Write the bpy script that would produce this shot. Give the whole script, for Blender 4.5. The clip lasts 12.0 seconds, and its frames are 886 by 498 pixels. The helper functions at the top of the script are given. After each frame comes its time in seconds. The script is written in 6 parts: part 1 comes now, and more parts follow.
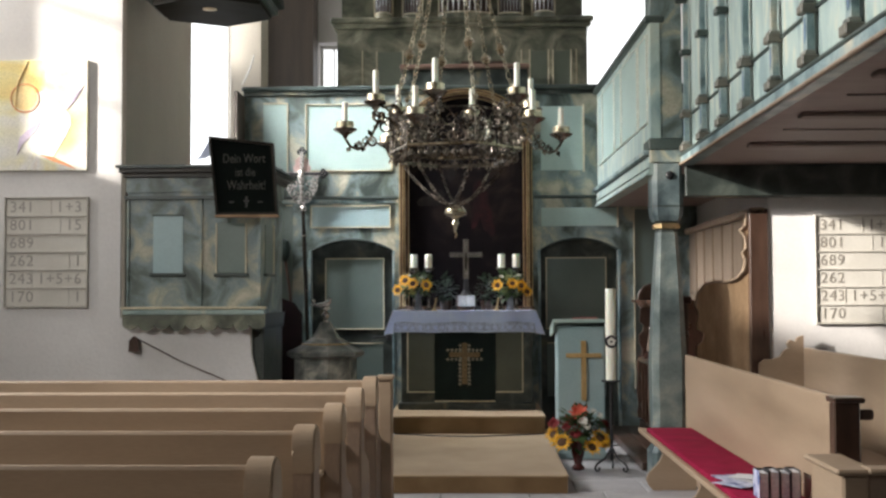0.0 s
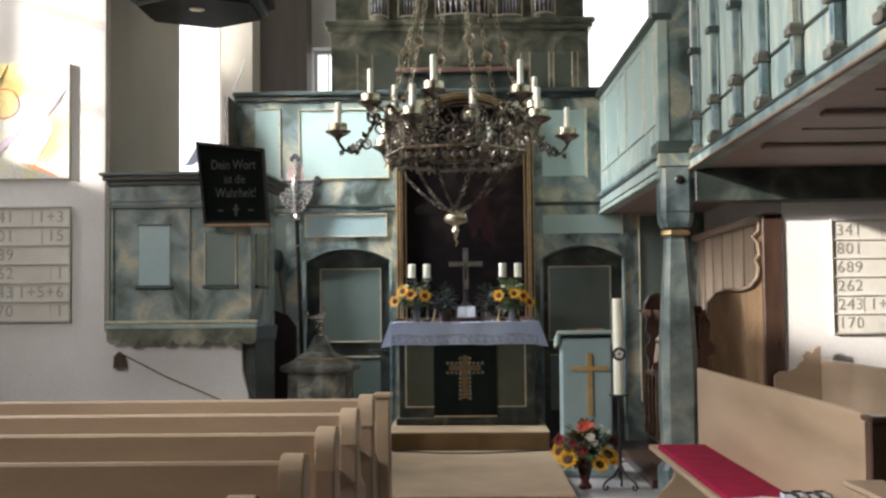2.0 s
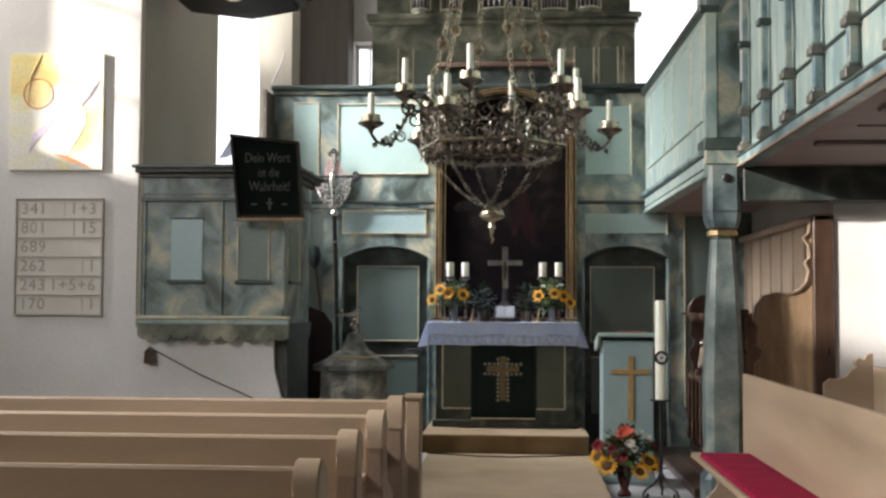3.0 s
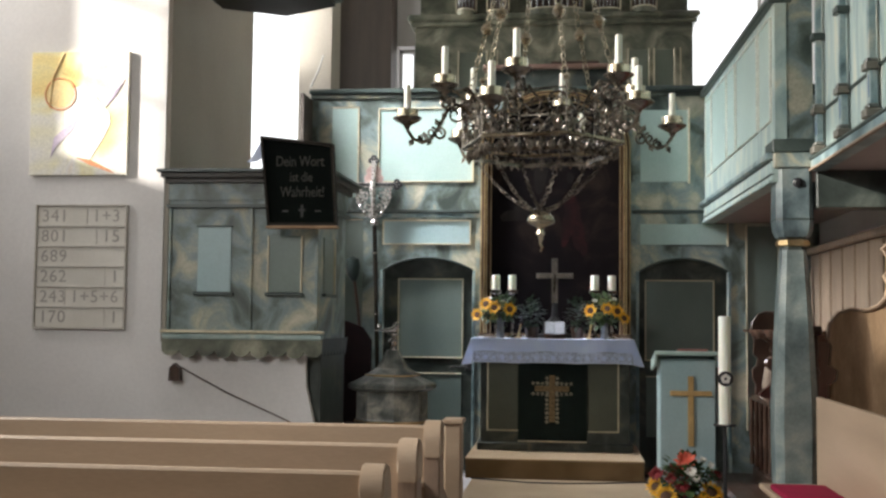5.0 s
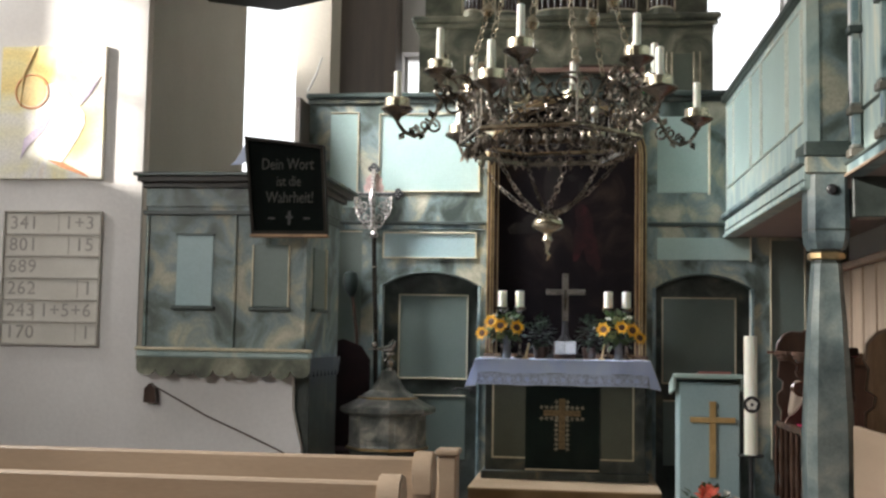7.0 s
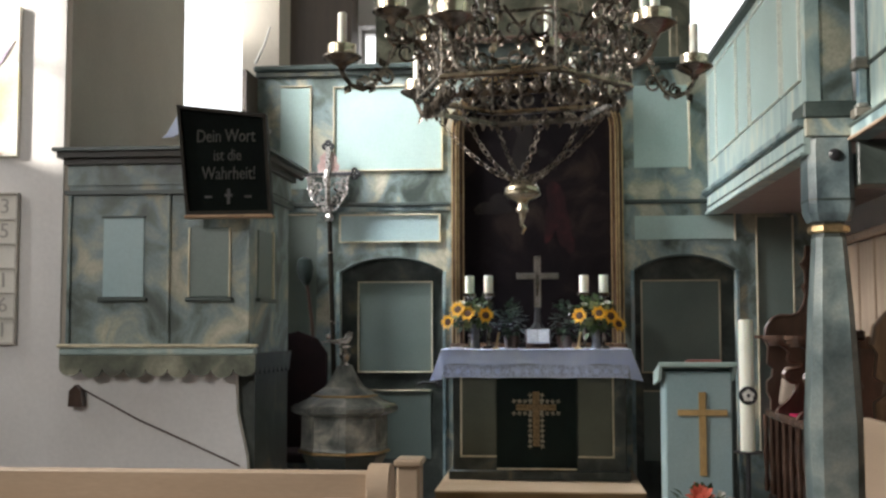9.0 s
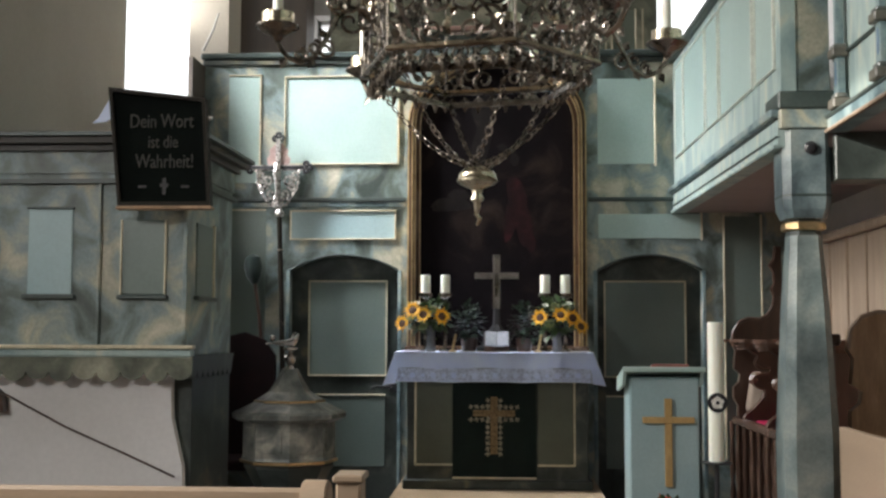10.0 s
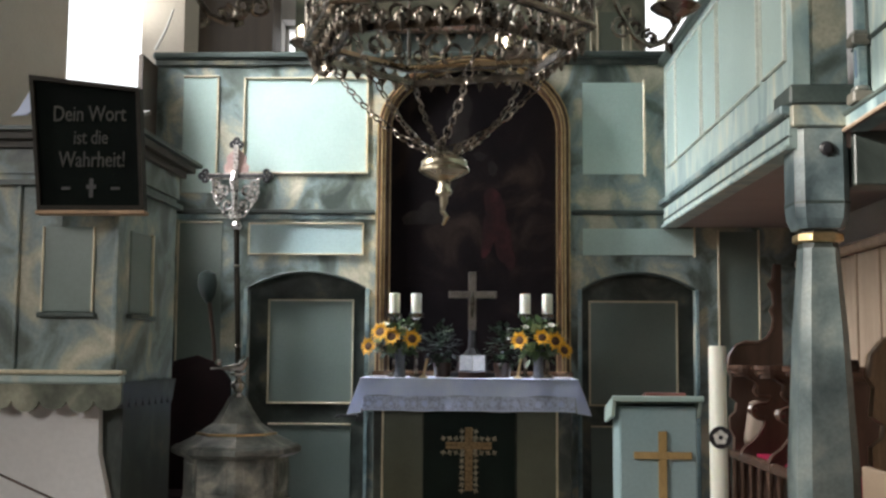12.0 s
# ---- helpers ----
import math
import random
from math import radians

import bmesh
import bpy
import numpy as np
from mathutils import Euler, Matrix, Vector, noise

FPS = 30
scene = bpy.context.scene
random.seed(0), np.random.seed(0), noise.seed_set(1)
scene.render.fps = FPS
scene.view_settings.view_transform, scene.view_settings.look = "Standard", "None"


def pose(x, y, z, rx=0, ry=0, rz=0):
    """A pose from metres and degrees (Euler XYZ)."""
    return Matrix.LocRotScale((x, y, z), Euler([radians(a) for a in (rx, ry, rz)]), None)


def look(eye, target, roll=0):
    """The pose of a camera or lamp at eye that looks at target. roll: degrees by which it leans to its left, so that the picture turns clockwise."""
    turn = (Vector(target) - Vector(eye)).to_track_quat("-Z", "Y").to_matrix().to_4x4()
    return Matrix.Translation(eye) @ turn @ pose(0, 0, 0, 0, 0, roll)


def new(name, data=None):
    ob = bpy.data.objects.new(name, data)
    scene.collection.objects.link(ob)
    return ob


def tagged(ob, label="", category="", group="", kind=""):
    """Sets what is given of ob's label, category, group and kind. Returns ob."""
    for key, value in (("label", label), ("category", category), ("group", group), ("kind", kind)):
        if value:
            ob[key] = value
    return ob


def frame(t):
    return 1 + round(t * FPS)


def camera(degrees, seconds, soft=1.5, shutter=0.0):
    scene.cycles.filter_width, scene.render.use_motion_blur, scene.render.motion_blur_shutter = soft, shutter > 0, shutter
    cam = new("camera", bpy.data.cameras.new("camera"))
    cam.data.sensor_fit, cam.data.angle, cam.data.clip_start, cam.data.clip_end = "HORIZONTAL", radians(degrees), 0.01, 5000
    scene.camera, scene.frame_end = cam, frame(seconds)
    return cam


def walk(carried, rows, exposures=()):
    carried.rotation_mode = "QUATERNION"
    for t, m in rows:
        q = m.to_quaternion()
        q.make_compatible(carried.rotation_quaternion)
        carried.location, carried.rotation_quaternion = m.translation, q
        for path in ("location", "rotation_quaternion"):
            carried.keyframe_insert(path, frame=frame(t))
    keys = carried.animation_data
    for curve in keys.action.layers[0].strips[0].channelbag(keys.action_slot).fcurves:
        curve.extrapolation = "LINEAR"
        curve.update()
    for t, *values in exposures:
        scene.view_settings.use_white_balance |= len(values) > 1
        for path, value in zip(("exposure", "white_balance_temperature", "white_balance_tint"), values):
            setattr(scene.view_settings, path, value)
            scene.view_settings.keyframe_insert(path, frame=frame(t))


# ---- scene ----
cam = camera(42.4, 12.0, soft=2.5)
PATH = [
    (0, (0.113, 0.47, 1.458), (0.054, 2.468, 1.542), -0.2),
    (0.5, (0.106, 0.557, 1.46), (0.051, 2.555, 1.546), -0.4),
    (1, (0.097, 0.649, 1.475), (0.047, 2.646, 1.569), -0.6),
    (1.5, (0.085, 0.762, 1.474), (0.039, 2.759, 1.573), -0.7),
    (2, (0.086, 0.874, 1.471), (0.032, 2.871, 1.572), -0.6),
    (2.5, (0.108, 0.971, 1.464), (0.024, 2.967, 1.565), -0.2),
    (3, (0.131, 1.11, 1.469), (-0.001, 3.103, 1.569), 0.3),
    (5, (0.114, 1.717, 1.467), (-0.102, 3.701, 1.593), 0.6),
    (5.5, (0.114, 1.895, 1.464), (-0.096, 3.879, 1.606), 0.6),
    (6, (0.123, 2.066, 1.446), (-0.095, 4.048, 1.601), 0.7),
    (6.5, (0.138, 2.22, 1.454), (-0.101, 4.199, 1.616), 1.0),
    (8.5, (0.065, 2.929, 1.457), (-0.148, 4.912, 1.605), 0.2),
    (9, (0.069, 3.143, 1.456), (-0.11, 5.13, 1.6), -0.1),
    (9.5, (0.079, 3.358, 1.447), (-0.068, 5.347, 1.591), -0.1),
    (10, (0.086, 3.559, 1.453), (-0.027, 5.55, 1.601), 0.2),
    (10.5, (0.092, 3.762, 1.454), (0.01, 5.755, 1.607), 0.6),
    (11, (0.095, 3.948, 1.445), (0.032, 5.94, 1.608), 0.7),
    (11.5, (0.097, 4.106, 1.451), (0.034, 6.097, 1.63), 0.5),
    (12, (0.102, 4.281, 1.457), (0.025, 6.271, 1.646), 0.4),
]
walk(cam, [(t, look(eye, target, roll)) for t, eye, target, roll in PATH])

# ---- light ----
world = bpy.data.worlds.new("sky")
scene.world = world
world.use_nodes = True
wn = world.node_tree.nodes
sky = wn.new("ShaderNodeTexSky")
sky.sky_type, sky.sun_disc = "NISHITA", False
sky.sun_elevation, sky.sun_rotation = radians(17), radians(-114)
world.node_tree.links.new(sky.outputs[0], wn["Background"].inputs[0])
wn["Background"].inputs[1].default_value = 0.12


def lamp(name, kind, m, energy, color, **more):
    d = bpy.data.lights.new(name, kind)
    d.energy, d.color = energy, color
    if kind == "AREA":
        d.shape, d.size, d.size_y = "RECTANGLE", more["size"], more["size_y"]
        d.spread = radians(more["spread"])
    if kind == "SUN":
        d.angle = radians(more["angle"])
    ob = new(name, d)
    ob.matrix_world = m
    return ob


scene.view_settings.exposure = 1.0
FZ = 0.05            # floor
YB = 12.6            # panelled wall behind the altar
SUN = (0.88, 0.40, -0.29)
lamp("sun", "SUN", look((-12, -5, 8), (-12 + SUN[0], -5 + SUN[1], 8 + SUN[2])), 5.0, (1.0, 0.93, 0.84), angle=2.0)
# daylight entering the tall nave windows (out of view), the chancel window and the east windows
# the first two are fill for left wall and pews at an added window
for wy, z, w, h, power, aim, spread in ((0.62, 4.75, 1.1, 1.6, 9, (-3.3, 9.0, 1.9), 46), (0.58, 4.74, 1.1, 1.6, 9, (-2.2, 4.8, 0.8), 62), (5.85, 4.3, 0.8, 1.0, 74, (2.0, 5.8, 1.2), 88), (8.55, 4.6, 0.45, 2.4, 21, (2.0, 9.0, 3.0), 130)):
    lamp("window_light", "AREA", look((-5.15, wy, z), aim), power, (1.0, 0.975, 0.94), size=w, size_y=h, spread=spread)
lamp("window_light", "AREA", look((-2.66, 11.85, 4.3), (-0.9, 12.0, 2.7)), 44, (0.97, 0.98, 1.0), size=0.4, size_y=2.2, spread=78)
lamp("window_light", "AREA", look((-2.66, 12.95, 4.9), (1.2, 13.05, 4.5)), 22, (1.0, 0.98, 0.92), size=0.7, size_y=1.8, spread=110)
lamp("window_light", "AREA", look((1.95, 15.3, 4.9), (1.5, 14.0, 4.6)), 32, (0.95, 0.98, 1.0), size=0.9, size_y=2.6, spread=180)


# ---- materials ----
def ramp_node(nt, stops):
    r = nt.nodes.new("ShaderNodeValToRGB")
    e = r.color_ramp.elements
    while len(e) < len(stops):
        e.new(0.5)
    for el, (p, c) in zip(e, stops):
        el.position, el.color = p, (*c, 1)
    return r


def material(name, stops, scale=3.0, rough=0.6, metal=0.0, bump=0.1, fine=60.0, stretch=(1, 1, 1), detail=6.0, distort=0.0, spec=0.5, sheen=0.0, sub=0.0, grain=0.12, per_piece=0.0, coat=0.0):
    m = bpy.data.materials.new(name)
    m.use_nodes = True
    nt = m.node_tree
    b = nt.nodes["Principled BSDF"]
    L = nt.links.new
    geo = nt.nodes.new("ShaderNodeNewGeometry")
    mp = nt.nodes.new("ShaderNodeMapping")
    mp.inputs["Scale"].default_value = stretch
    L(geo.outputs["Position"], mp.inputs["Vector"])
    n1 = nt.nodes.new("ShaderNodeTexNoise")
    n1.inputs["Scale"].default_value, n1.inputs["Detail"].default_value, n1.inputs["Distortion"].default_value = scale, detail, distort
    L(mp.outputs[0], n1.inputs["Vector"])
    r = ramp_node(nt, stops)
    L(n1.outputs["Fac"], r.inputs[0])
    n2 = nt.nodes.new("ShaderNodeTexNoise")
    n2.inputs["Scale"].default_value, n2.inputs["Detail"].default_value = fine, 4.0
    L(mp.outputs[0], n2.inputs["Vector"])
    # fine grain varies the value a little
    mr = nt.nodes.new("ShaderNodeMapRange")
    mr.inputs["From Min"].default_value, mr.inputs["From Max"].default_value = 0.3, 0.7
    mr.inputs["To Min"].default_value, mr.inputs["To Max"].default_value = 1 - grain, 1 + grain
    L(n2.outputs["Fac"], mr.inputs["Value"])
    hsv = nt.nodes.new("ShaderNodeHueSaturation")
    L(r.outputs[0], hsv.inputs["Color"])
    if per_piece:
        oi = nt.nodes.new("ShaderNodeObjectInfo")
        ma = nt.nodes.new("ShaderNodeMath")
        ma.operation = "MULTIPLY_ADD"
        ma.inputs[1].default_value, ma.inputs[2].default_value = per_piece, -per_piece / 2
        L(oi.outputs["Random"], ma.inputs[0])
        ad = nt.nodes.new("ShaderNodeMath")
        L(ma.outputs[0], ad.inputs[0])
        L(mr.outputs[0], ad.inputs[1])
        L(ad.outputs[0], hsv.inputs["Value"])
    else:
        L(mr.outputs[0], hsv.inputs["Value"])
    L(hsv.outputs[0], b.inputs["Base Color"])
    b.inputs["Metallic"].default_value = metal
    rr = nt.nodes.new("ShaderNodeMapRange")
    rr.inputs["To Min"].default_value, rr.inputs["To Max"].default_value = max(0.03, rough - 0.12), min(1, rough + 0.12)
    L(n1.outputs["Fac"], rr.inputs["Value"])
    L(rr.outputs[0], b.inputs["Roughness"])
    b.inputs["Specular IOR Level"].default_value = spec
    b.inputs["Sheen Weight"].default_value = sheen
    b.inputs["Coat Weight"].default_value = coat
    if sub:
        b.inputs["Subsurface Weight"].default_value = sub
        b.inputs["Subsurface Radius"].default_value = (0.02, 0.012, 0.008)
    if bump:
        bp = nt.nodes.new("ShaderNodeBump")
        bp.inputs["Strength"].default_value, bp.inputs["Distance"].default_value = bump, 0.01
        L(n2.outputs["Fac"], bp.inputs["Height"])
        L(bp.outputs[0], b.inputs["Normal"])
    return m


def glow(name, color, strength):
    m = bpy.data.materials.new(name)
    m.use_nodes = True
    nt = m.node_tree
    e = nt.nodes.new("ShaderNodeEmission")
    e.inputs[0].default_value, e.inputs[1].default_value = (*color, 1), strength
    nt.links.new(e.outputs[0], nt.nodes["Material Output"].inputs[0])
    return m


M = {}
M["marble"] = material("painted_marble", [(0.32, (0.045, 0.062, 0.054)), (0.42, (0.12, 0.15, 0.135)), (0.49, (0.20, 0.262, 0.262)), (0.54, (0.26, 0.305, 0.28)), (0.60, (0.40, 0.39, 0.30)), (0.70, (0.57, 0.54, 0.43))], 3.7, 0.42, bump=0.06, distort=0.7, stretch=(1, 1, 0.9), detail=6)
M["marble_dark"] = material("dark_painted_marble", [(0.32, (0.014, 0.020, 0.018)), (0.48, (0.036, 0.046, 0.041)), (0.60, (0.075, 0.088, 0.076)), (0.72, (0.18, 0.158, 0.10))], 3.6, 0.45, bump=0.06, distort=0.7)
M["stonegrey"] = material("grey_marbled_stone", [(0.34, (0.05, 0.058, 0.054)), (0.45, (0.11, 0.12, 0.112)), (0.55, (0.21, 0.215, 0.195)), (0.66, (0.38, 0.36, 0.30))], 6.5, 0.34, bump=0.08, distort=0.6)
M["marble_organ"] = material("olive_painted_marble", [(0.32, (0.065, 0.072, 0.052)), (0.46, (0.14, 0.15, 0.108)), (0.56, (0.25, 0.25, 0.185)), (0.68, (0.44, 0.42, 0.31))], 2.8, 0.45, bump=0.05, distort=1.1)
M["organ_panel"] = material("olive_green_panel_paint", [(0.3, (0.12, 0.145, 0.11)), (0.7, (0.175, 0.20, 0.155))], 2.0, 0.45, bump=0.04, grain=0.06)
M["marble_blue"] = material("blue_painted_marble", [(0.32, (0.07, 0.11, 0.12)), (0.45, (0.17, 0.25, 0.27)), (0.54, (0.27, 0.36, 0.37)), (0.62, (0.36, 0.41, 0.38)), (0.72, (0.52, 0.51, 0.42))], 4.0, 0.38, bump=0.05, distort=0.5)
M["slate"] = material("slate_blue_marbling", [(0.32, (0.06, 0.085, 0.095)), (0.45, (0.125, 0.17, 0.18)), (0.55, (0.19, 0.24, 0.242)), (0.66, (0.26, 0.30, 0.285)), (0.76, (0.36, 0.37, 0.31))], 4.5, 0.34, bump=0.05, distort=0.5)
M["post_paint"] = material("grey_green_post_marbling", [(0.30, (0.10, 0.135, 0.14)), (0.45, (0.165, 0.21, 0.208)), (0.55, (0.215, 0.26, 0.25)), (0.66, (0.275, 0.31, 0.285)), (0.76, (0.36, 0.375, 0.32))], 6.0, 0.34, bump=0.05, distort=0.5)
M["pale"] = material("pale_green_paint", [(0.3, (0.36, 0.49, 0.46)), (0.7, (0.46, 0.58, 0.54))], 1.6, 0.42, bump=0.04, grain=0.05)
M["paleblue"] = material("pale_blue_paint", [(0.3, (0.32, 0.45, 0.475)), (0.7, (0.41, 0.53, 0.54))], 1.8, 0.42, bump=0.04, grain=0.05)
M["olive"] = material("dull_green_paint", [(0.3, (0.075, 0.085, 0.062)), (0.7, (0.115, 0.125, 0.092))], 2.0, 0.45, bump=0.04, grain=0.06)
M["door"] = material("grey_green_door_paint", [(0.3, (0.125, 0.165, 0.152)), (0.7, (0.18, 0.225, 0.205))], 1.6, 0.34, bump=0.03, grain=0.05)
M["edge"] = material("dark_green_paint", [(0.3, (0.034, 0.048, 0.044)), (0.55, (0.06, 0.08, 0.074)), (0.7, (0.10, 0.125, 0.112))], 3.0, 0.4, bump=0.04)
M["gold"] = material("gilding", [(0.3, (0.50, 0.35, 0.17)), (0.7, (0.78, 0.60, 0.34))], 12, 0.32, metal=0.9, bump=0.08)
M["trim"] = material("cream_gilt_line", [(0.3, (0.52, 0.46, 0.32)), (0.7, (0.72, 0.66, 0.49))], 10, 0.35, metal=0.2, bump=0.03)
M["white_line"] = material("off_white_painted_line", [(0.3, (0.66, 0.70, 0.62)), (0.7, (0.78, 0.81, 0.73))], 10, 0.4, bump=0.03)
M["plaster"] = material("white_plaster", [(0.3, (0.70, 0.675, 0.66)), (0.7, (0.83, 0.81, 0.80))], 1.1, 0.85, bump=0.22, fine=38, grain=0.03, spec=0.2)
# darker copy of the white plaster, holding shade for chancel wall and pier
M["plaster_shaded"] = material("shaded_white_plaster", [(0.3, (0.455, 0.41, 0.35)), (0.7, (0.565, 0.515, 0.445))], 0.9, 0.85, bump=0.2, fine=38, grain=0.03, spec=0.2)
M["ceil"] = material("pinkish_brown_boards", [(0.3, (0.30, 0.23, 0.21)), (0.7, (0.38, 0.30, 0.275))], 2.0, 0.6, bump=0.08, stretch=(1, 6, 1), grain=0.06)
M["beam"] = material("dark_beam_paint", [(0.3, (0.185, 0.14, 0.125)), (0.7, (0.26, 0.20, 0.18))], 3.0, 0.6, bump=0.1)
M["pew"] = material("beige_pew_paint", [(0.3, (0.265, 0.19, 0.128)), (0.42, (0.335, 0.245, 0.168)), (0.55, (0.385, 0.285, 0.198)), (0.72, (0.455, 0.345, 0.25))], 2.0, 0.45, bump=0.08, fine=120, stretch=(0.25, 0.25, 1.6), grain=0.05)
M["oak"] = material("oak_wood", [(0.3, (0.22, 0.13, 0.065)), (0.55, (0.33, 0.205, 0.11)), (0.72, (0.40, 0.27, 0.155))], 5, 0.45, bump=0.12, fine=70, stretch=(2.5, 2.5, 0.3), distort=0.6)
M["light_oak"] = material("light_oak_board", [(0.3, (0.33, 0.215, 0.125)), (0.55, (0.43, 0.295, 0.18)), (0.72, (0.52, 0.37, 0.24))], 5, 0.42, bump=0.1, fine=70, stretch=(2.5, 2.5, 0.4), distort=0.8)
M["stallback"] = material("greyed_oak_boards", [(0.3, (0.26, 0.19, 0.135)), (0.7, (0.38, 0.29, 0.215))], 5, 0.5, bump=0.1, fine=70, stretch=(2.5, 2.5, 0.3))
M["dark"] = material("dark_stained_wood", [(0.3, (0.040, 0.021, 0.015)), (0.7, (0.095, 0.054, 0.038))], 5, 0.32, bump=0.1, stretch=(2, 2, 0.4), coat=0.2)
M["brownwall"] = material("dark_brown_boarding", [(0.3, (0.036, 0.026, 0.018)), (0.7, (0.066, 0.048, 0.034))], 3, 0.6, bump=0.1, stretch=(3, 3, 0.3))
M["carpet"] = material("tan_carpet", [(0.3, (0.33, 0.235, 0.143)), (0.7, (0.43, 0.32, 0.205))], 2.2, 0.95, bump=0.5, fine=260, grain=0.14, spec=0.1, sheen=0.2)
M["carpet_edge"] = material("brown_carpet_riser", [(0.3, (0.165, 0.103, 0.052)), (0.7, (0.24, 0.158, 0.085))], 4, 0.95, bump=0.5, fine=260, grain=0.14, spec=0.1)
M["stone"] = material("grey_flagstone", [(0.3, (0.36, 0.35, 0.37)), (0.55, (0.45, 0.44, 0.455)), (0.72, (0.54, 0.52, 0.52))], 3.5, 0.55, bump=0.2, fine=60, per_piece=0.2)
M["mortar"] = material("grey_mortar", [(0.3, (0.16, 0.155, 0.15)), (0.7, (0.22, 0.21, 0.20))], 8, 0.9, bump=0.3)
M["red"] = material("crimson_cushion_cloth", [(0.3, (0.21, 0.006, 0.032)), (0.7, (0.31, 0.014, 0.055))], 6, 0.9, bump=0.35, fine=220, spec=0.15)
M["brass"] = material("aged_brass", [(0.3, (0.36, 0.31, 0.215)), (0.7, (0.64, 0.57, 0.43))], 14, 0.27, metal=1.0, bump=0.06)
M["bronze"] = material("dark_bronze", [(0.3, (0.075, 0.064, 0.054)), (0.7, (0.31, 0.272, 0.225))], 16, 0.26, metal=1.0, bump=0.15, fine=90)
M["pipe"] = material("tin_organ_pipe", [(0.3, (0.30, 0.30, 0.31)), (0.7, (0.46, 0.46, 0.47))], 5, 0.25, metal=1.0, bump=0.02, per_piece=0.15)
M["silver"] = material("silver", [(0.3, (0.36, 0.34, 0.32)), (0.7, (0.66, 0.63, 0.60))], 10, 0.22, metal=1.0, bump=0.05)
M["iron"] = material("black_iron", [(0.3, (0.012, 0.012, 0.014)), (0.7, (0.03, 0.03, 0.034))], 20, 0.45, bump=0.2)
M["wax"] = material("white_wax", [(0.3, (0.85, 0.85, 0.73)), (0.7, (0.91, 0.91, 0.80))], 9, 0.42, bump=0.04, sub=0.15, grain=0.02)
M["linen"] = material("white_linen", [(0.3, (0.62, 0.71, 0.97)), (0.7, (0.74, 0.82, 0.99))], 6, 0.85, bump=0.25, fine=320, grain=0.04, sheen=0.2)
M["lace"] = material("white_lace", [(0.42, (0.44, 0.49, 0.64)), (0.56, (0.64, 0.71, 0.88))], 60, 0.85, bump=0.4, fine=200, grain=0.1)
M["aged_silver"] = material("tarnished_silver", [(0.3, (0.12, 0.11, 0.105)), (0.5, (0.38, 0.355, 0.335)), (0.7, (0.72, 0.68, 0.64))], 45, 0.30, metal=0.75, bump=0.2, fine=160)
M["pew_brown"] = material("darker_pew_brown", [(0.3, (0.20, 0.14, 0.10)), (0.7, (0.29, 0.205, 0.15))], 2.2, 0.42, bump=0.08, fine=110, stretch=(1, 1, 0.3), grain=0.08)
M["pale_marble"] = material("pale_streaked_marbling", [(0.32, (0.26, 0.36, 0.37)), (0.44, (0.38, 0.49, 0.47)), (0.56, (0.46, 0.56, 0.52)), (0.68, (0.60, 0.62, 0.52))], 2.6, 0.42, bump=0.04, distort=1.4, stretch=(1, 2.6, 0.7), detail=3, grain=0.05)
M["block"] = material("grey_brown_block_paint", [(0.3, (0.10, 0.095, 0.08)), (0.7, (0.20, 0.185, 0.15))], 7, 0.45, bump=0.06)
M["drop"] = material("soft_blue_ornament", [(0.3, (0.12, 0.19, 0.30)), (0.7, (0.22, 0.31, 0.42))], 9, 0.5, bump=0.03)
M["polished_oak"] = material("polished_dark_oak", [(0.3, (0.065, 0.036, 0.026)), (0.7, (0.15, 0.088, 0.062))], 6, 0.24, bump=0.08, stretch=(2, 2, 0.4), coat=0.4)
M["velvet"] = material("black_green_velvet", [(0.3, (0.006, 0.016, 0.014)), (0.7, (0.014, 0.032, 0.027))], 4, 0.85, bump=0.2, fine=200, sheen=0.15)
M["board"] = material("black_signboard_paint", [(0.3, (0.0018, 0.0032, 0.0026)), (0.7, (0.004, 0.0062, 0.005))], 4, 0.75, bump=0.05, spec=0.06)
M["frame_dark"] = material("dark_green_frame_paint", [(0.3, (0.012, 0.010, 0.007)), (0.7, (0.026, 0.021, 0.015))], 6, 0.55, bump=0.05, spec=0.15)
M["letter"] = material("faded_gilt_lettering", [(0.35, (0.009, 0.009, 0.006)), (0.65, (0.038, 0.036, 0.025))], 26, 0.6, bump=0.0)
M["plate"] = material("cream_number_board", [(0.3, (0.62, 0.59, 0.53)), (0.7, (0.74, 0.71, 0.65))], 3, 0.6, bump=0.05, grain=0.03)
M["rail"] = material("grey_board_rail", [(0.3, (0.46, 0.43, 0.385)), (0.7, (0.56, 0.53, 0.48))], 5, 0.55, bump=0.05)
M["number"] = material("grey_numerals", [(0.3, (0.25, 0.225, 0.195)), (0.7, (0.33, 0.30, 0.26))], 9, 0.6, bump=0.0)
# lighter copy of the numerals: light haze over the left board, as colour
M["hazed_number"] = material("hazed_grey_numerals", [(0.3, (0.35, 0.325, 0.295)), (0.7, (0.43, 0.40, 0.365))], 9, 0.6, bump=0.0)
M["goldwood"] = material("light_oak_cross", [(0.3, (0.42, 0.27, 0.10)), (0.7, (0.56, 0.38, 0.17))], 7, 0.4, bump=0.06, stretch=(1, 1, 0.3))
M["copper"] = material("pinkish_brown_shelf", [(0.3, (0.17, 0.10, 0.075)), (0.7, (0.26, 0.165, 0.125))], 4, 0.5, bump=0.05)
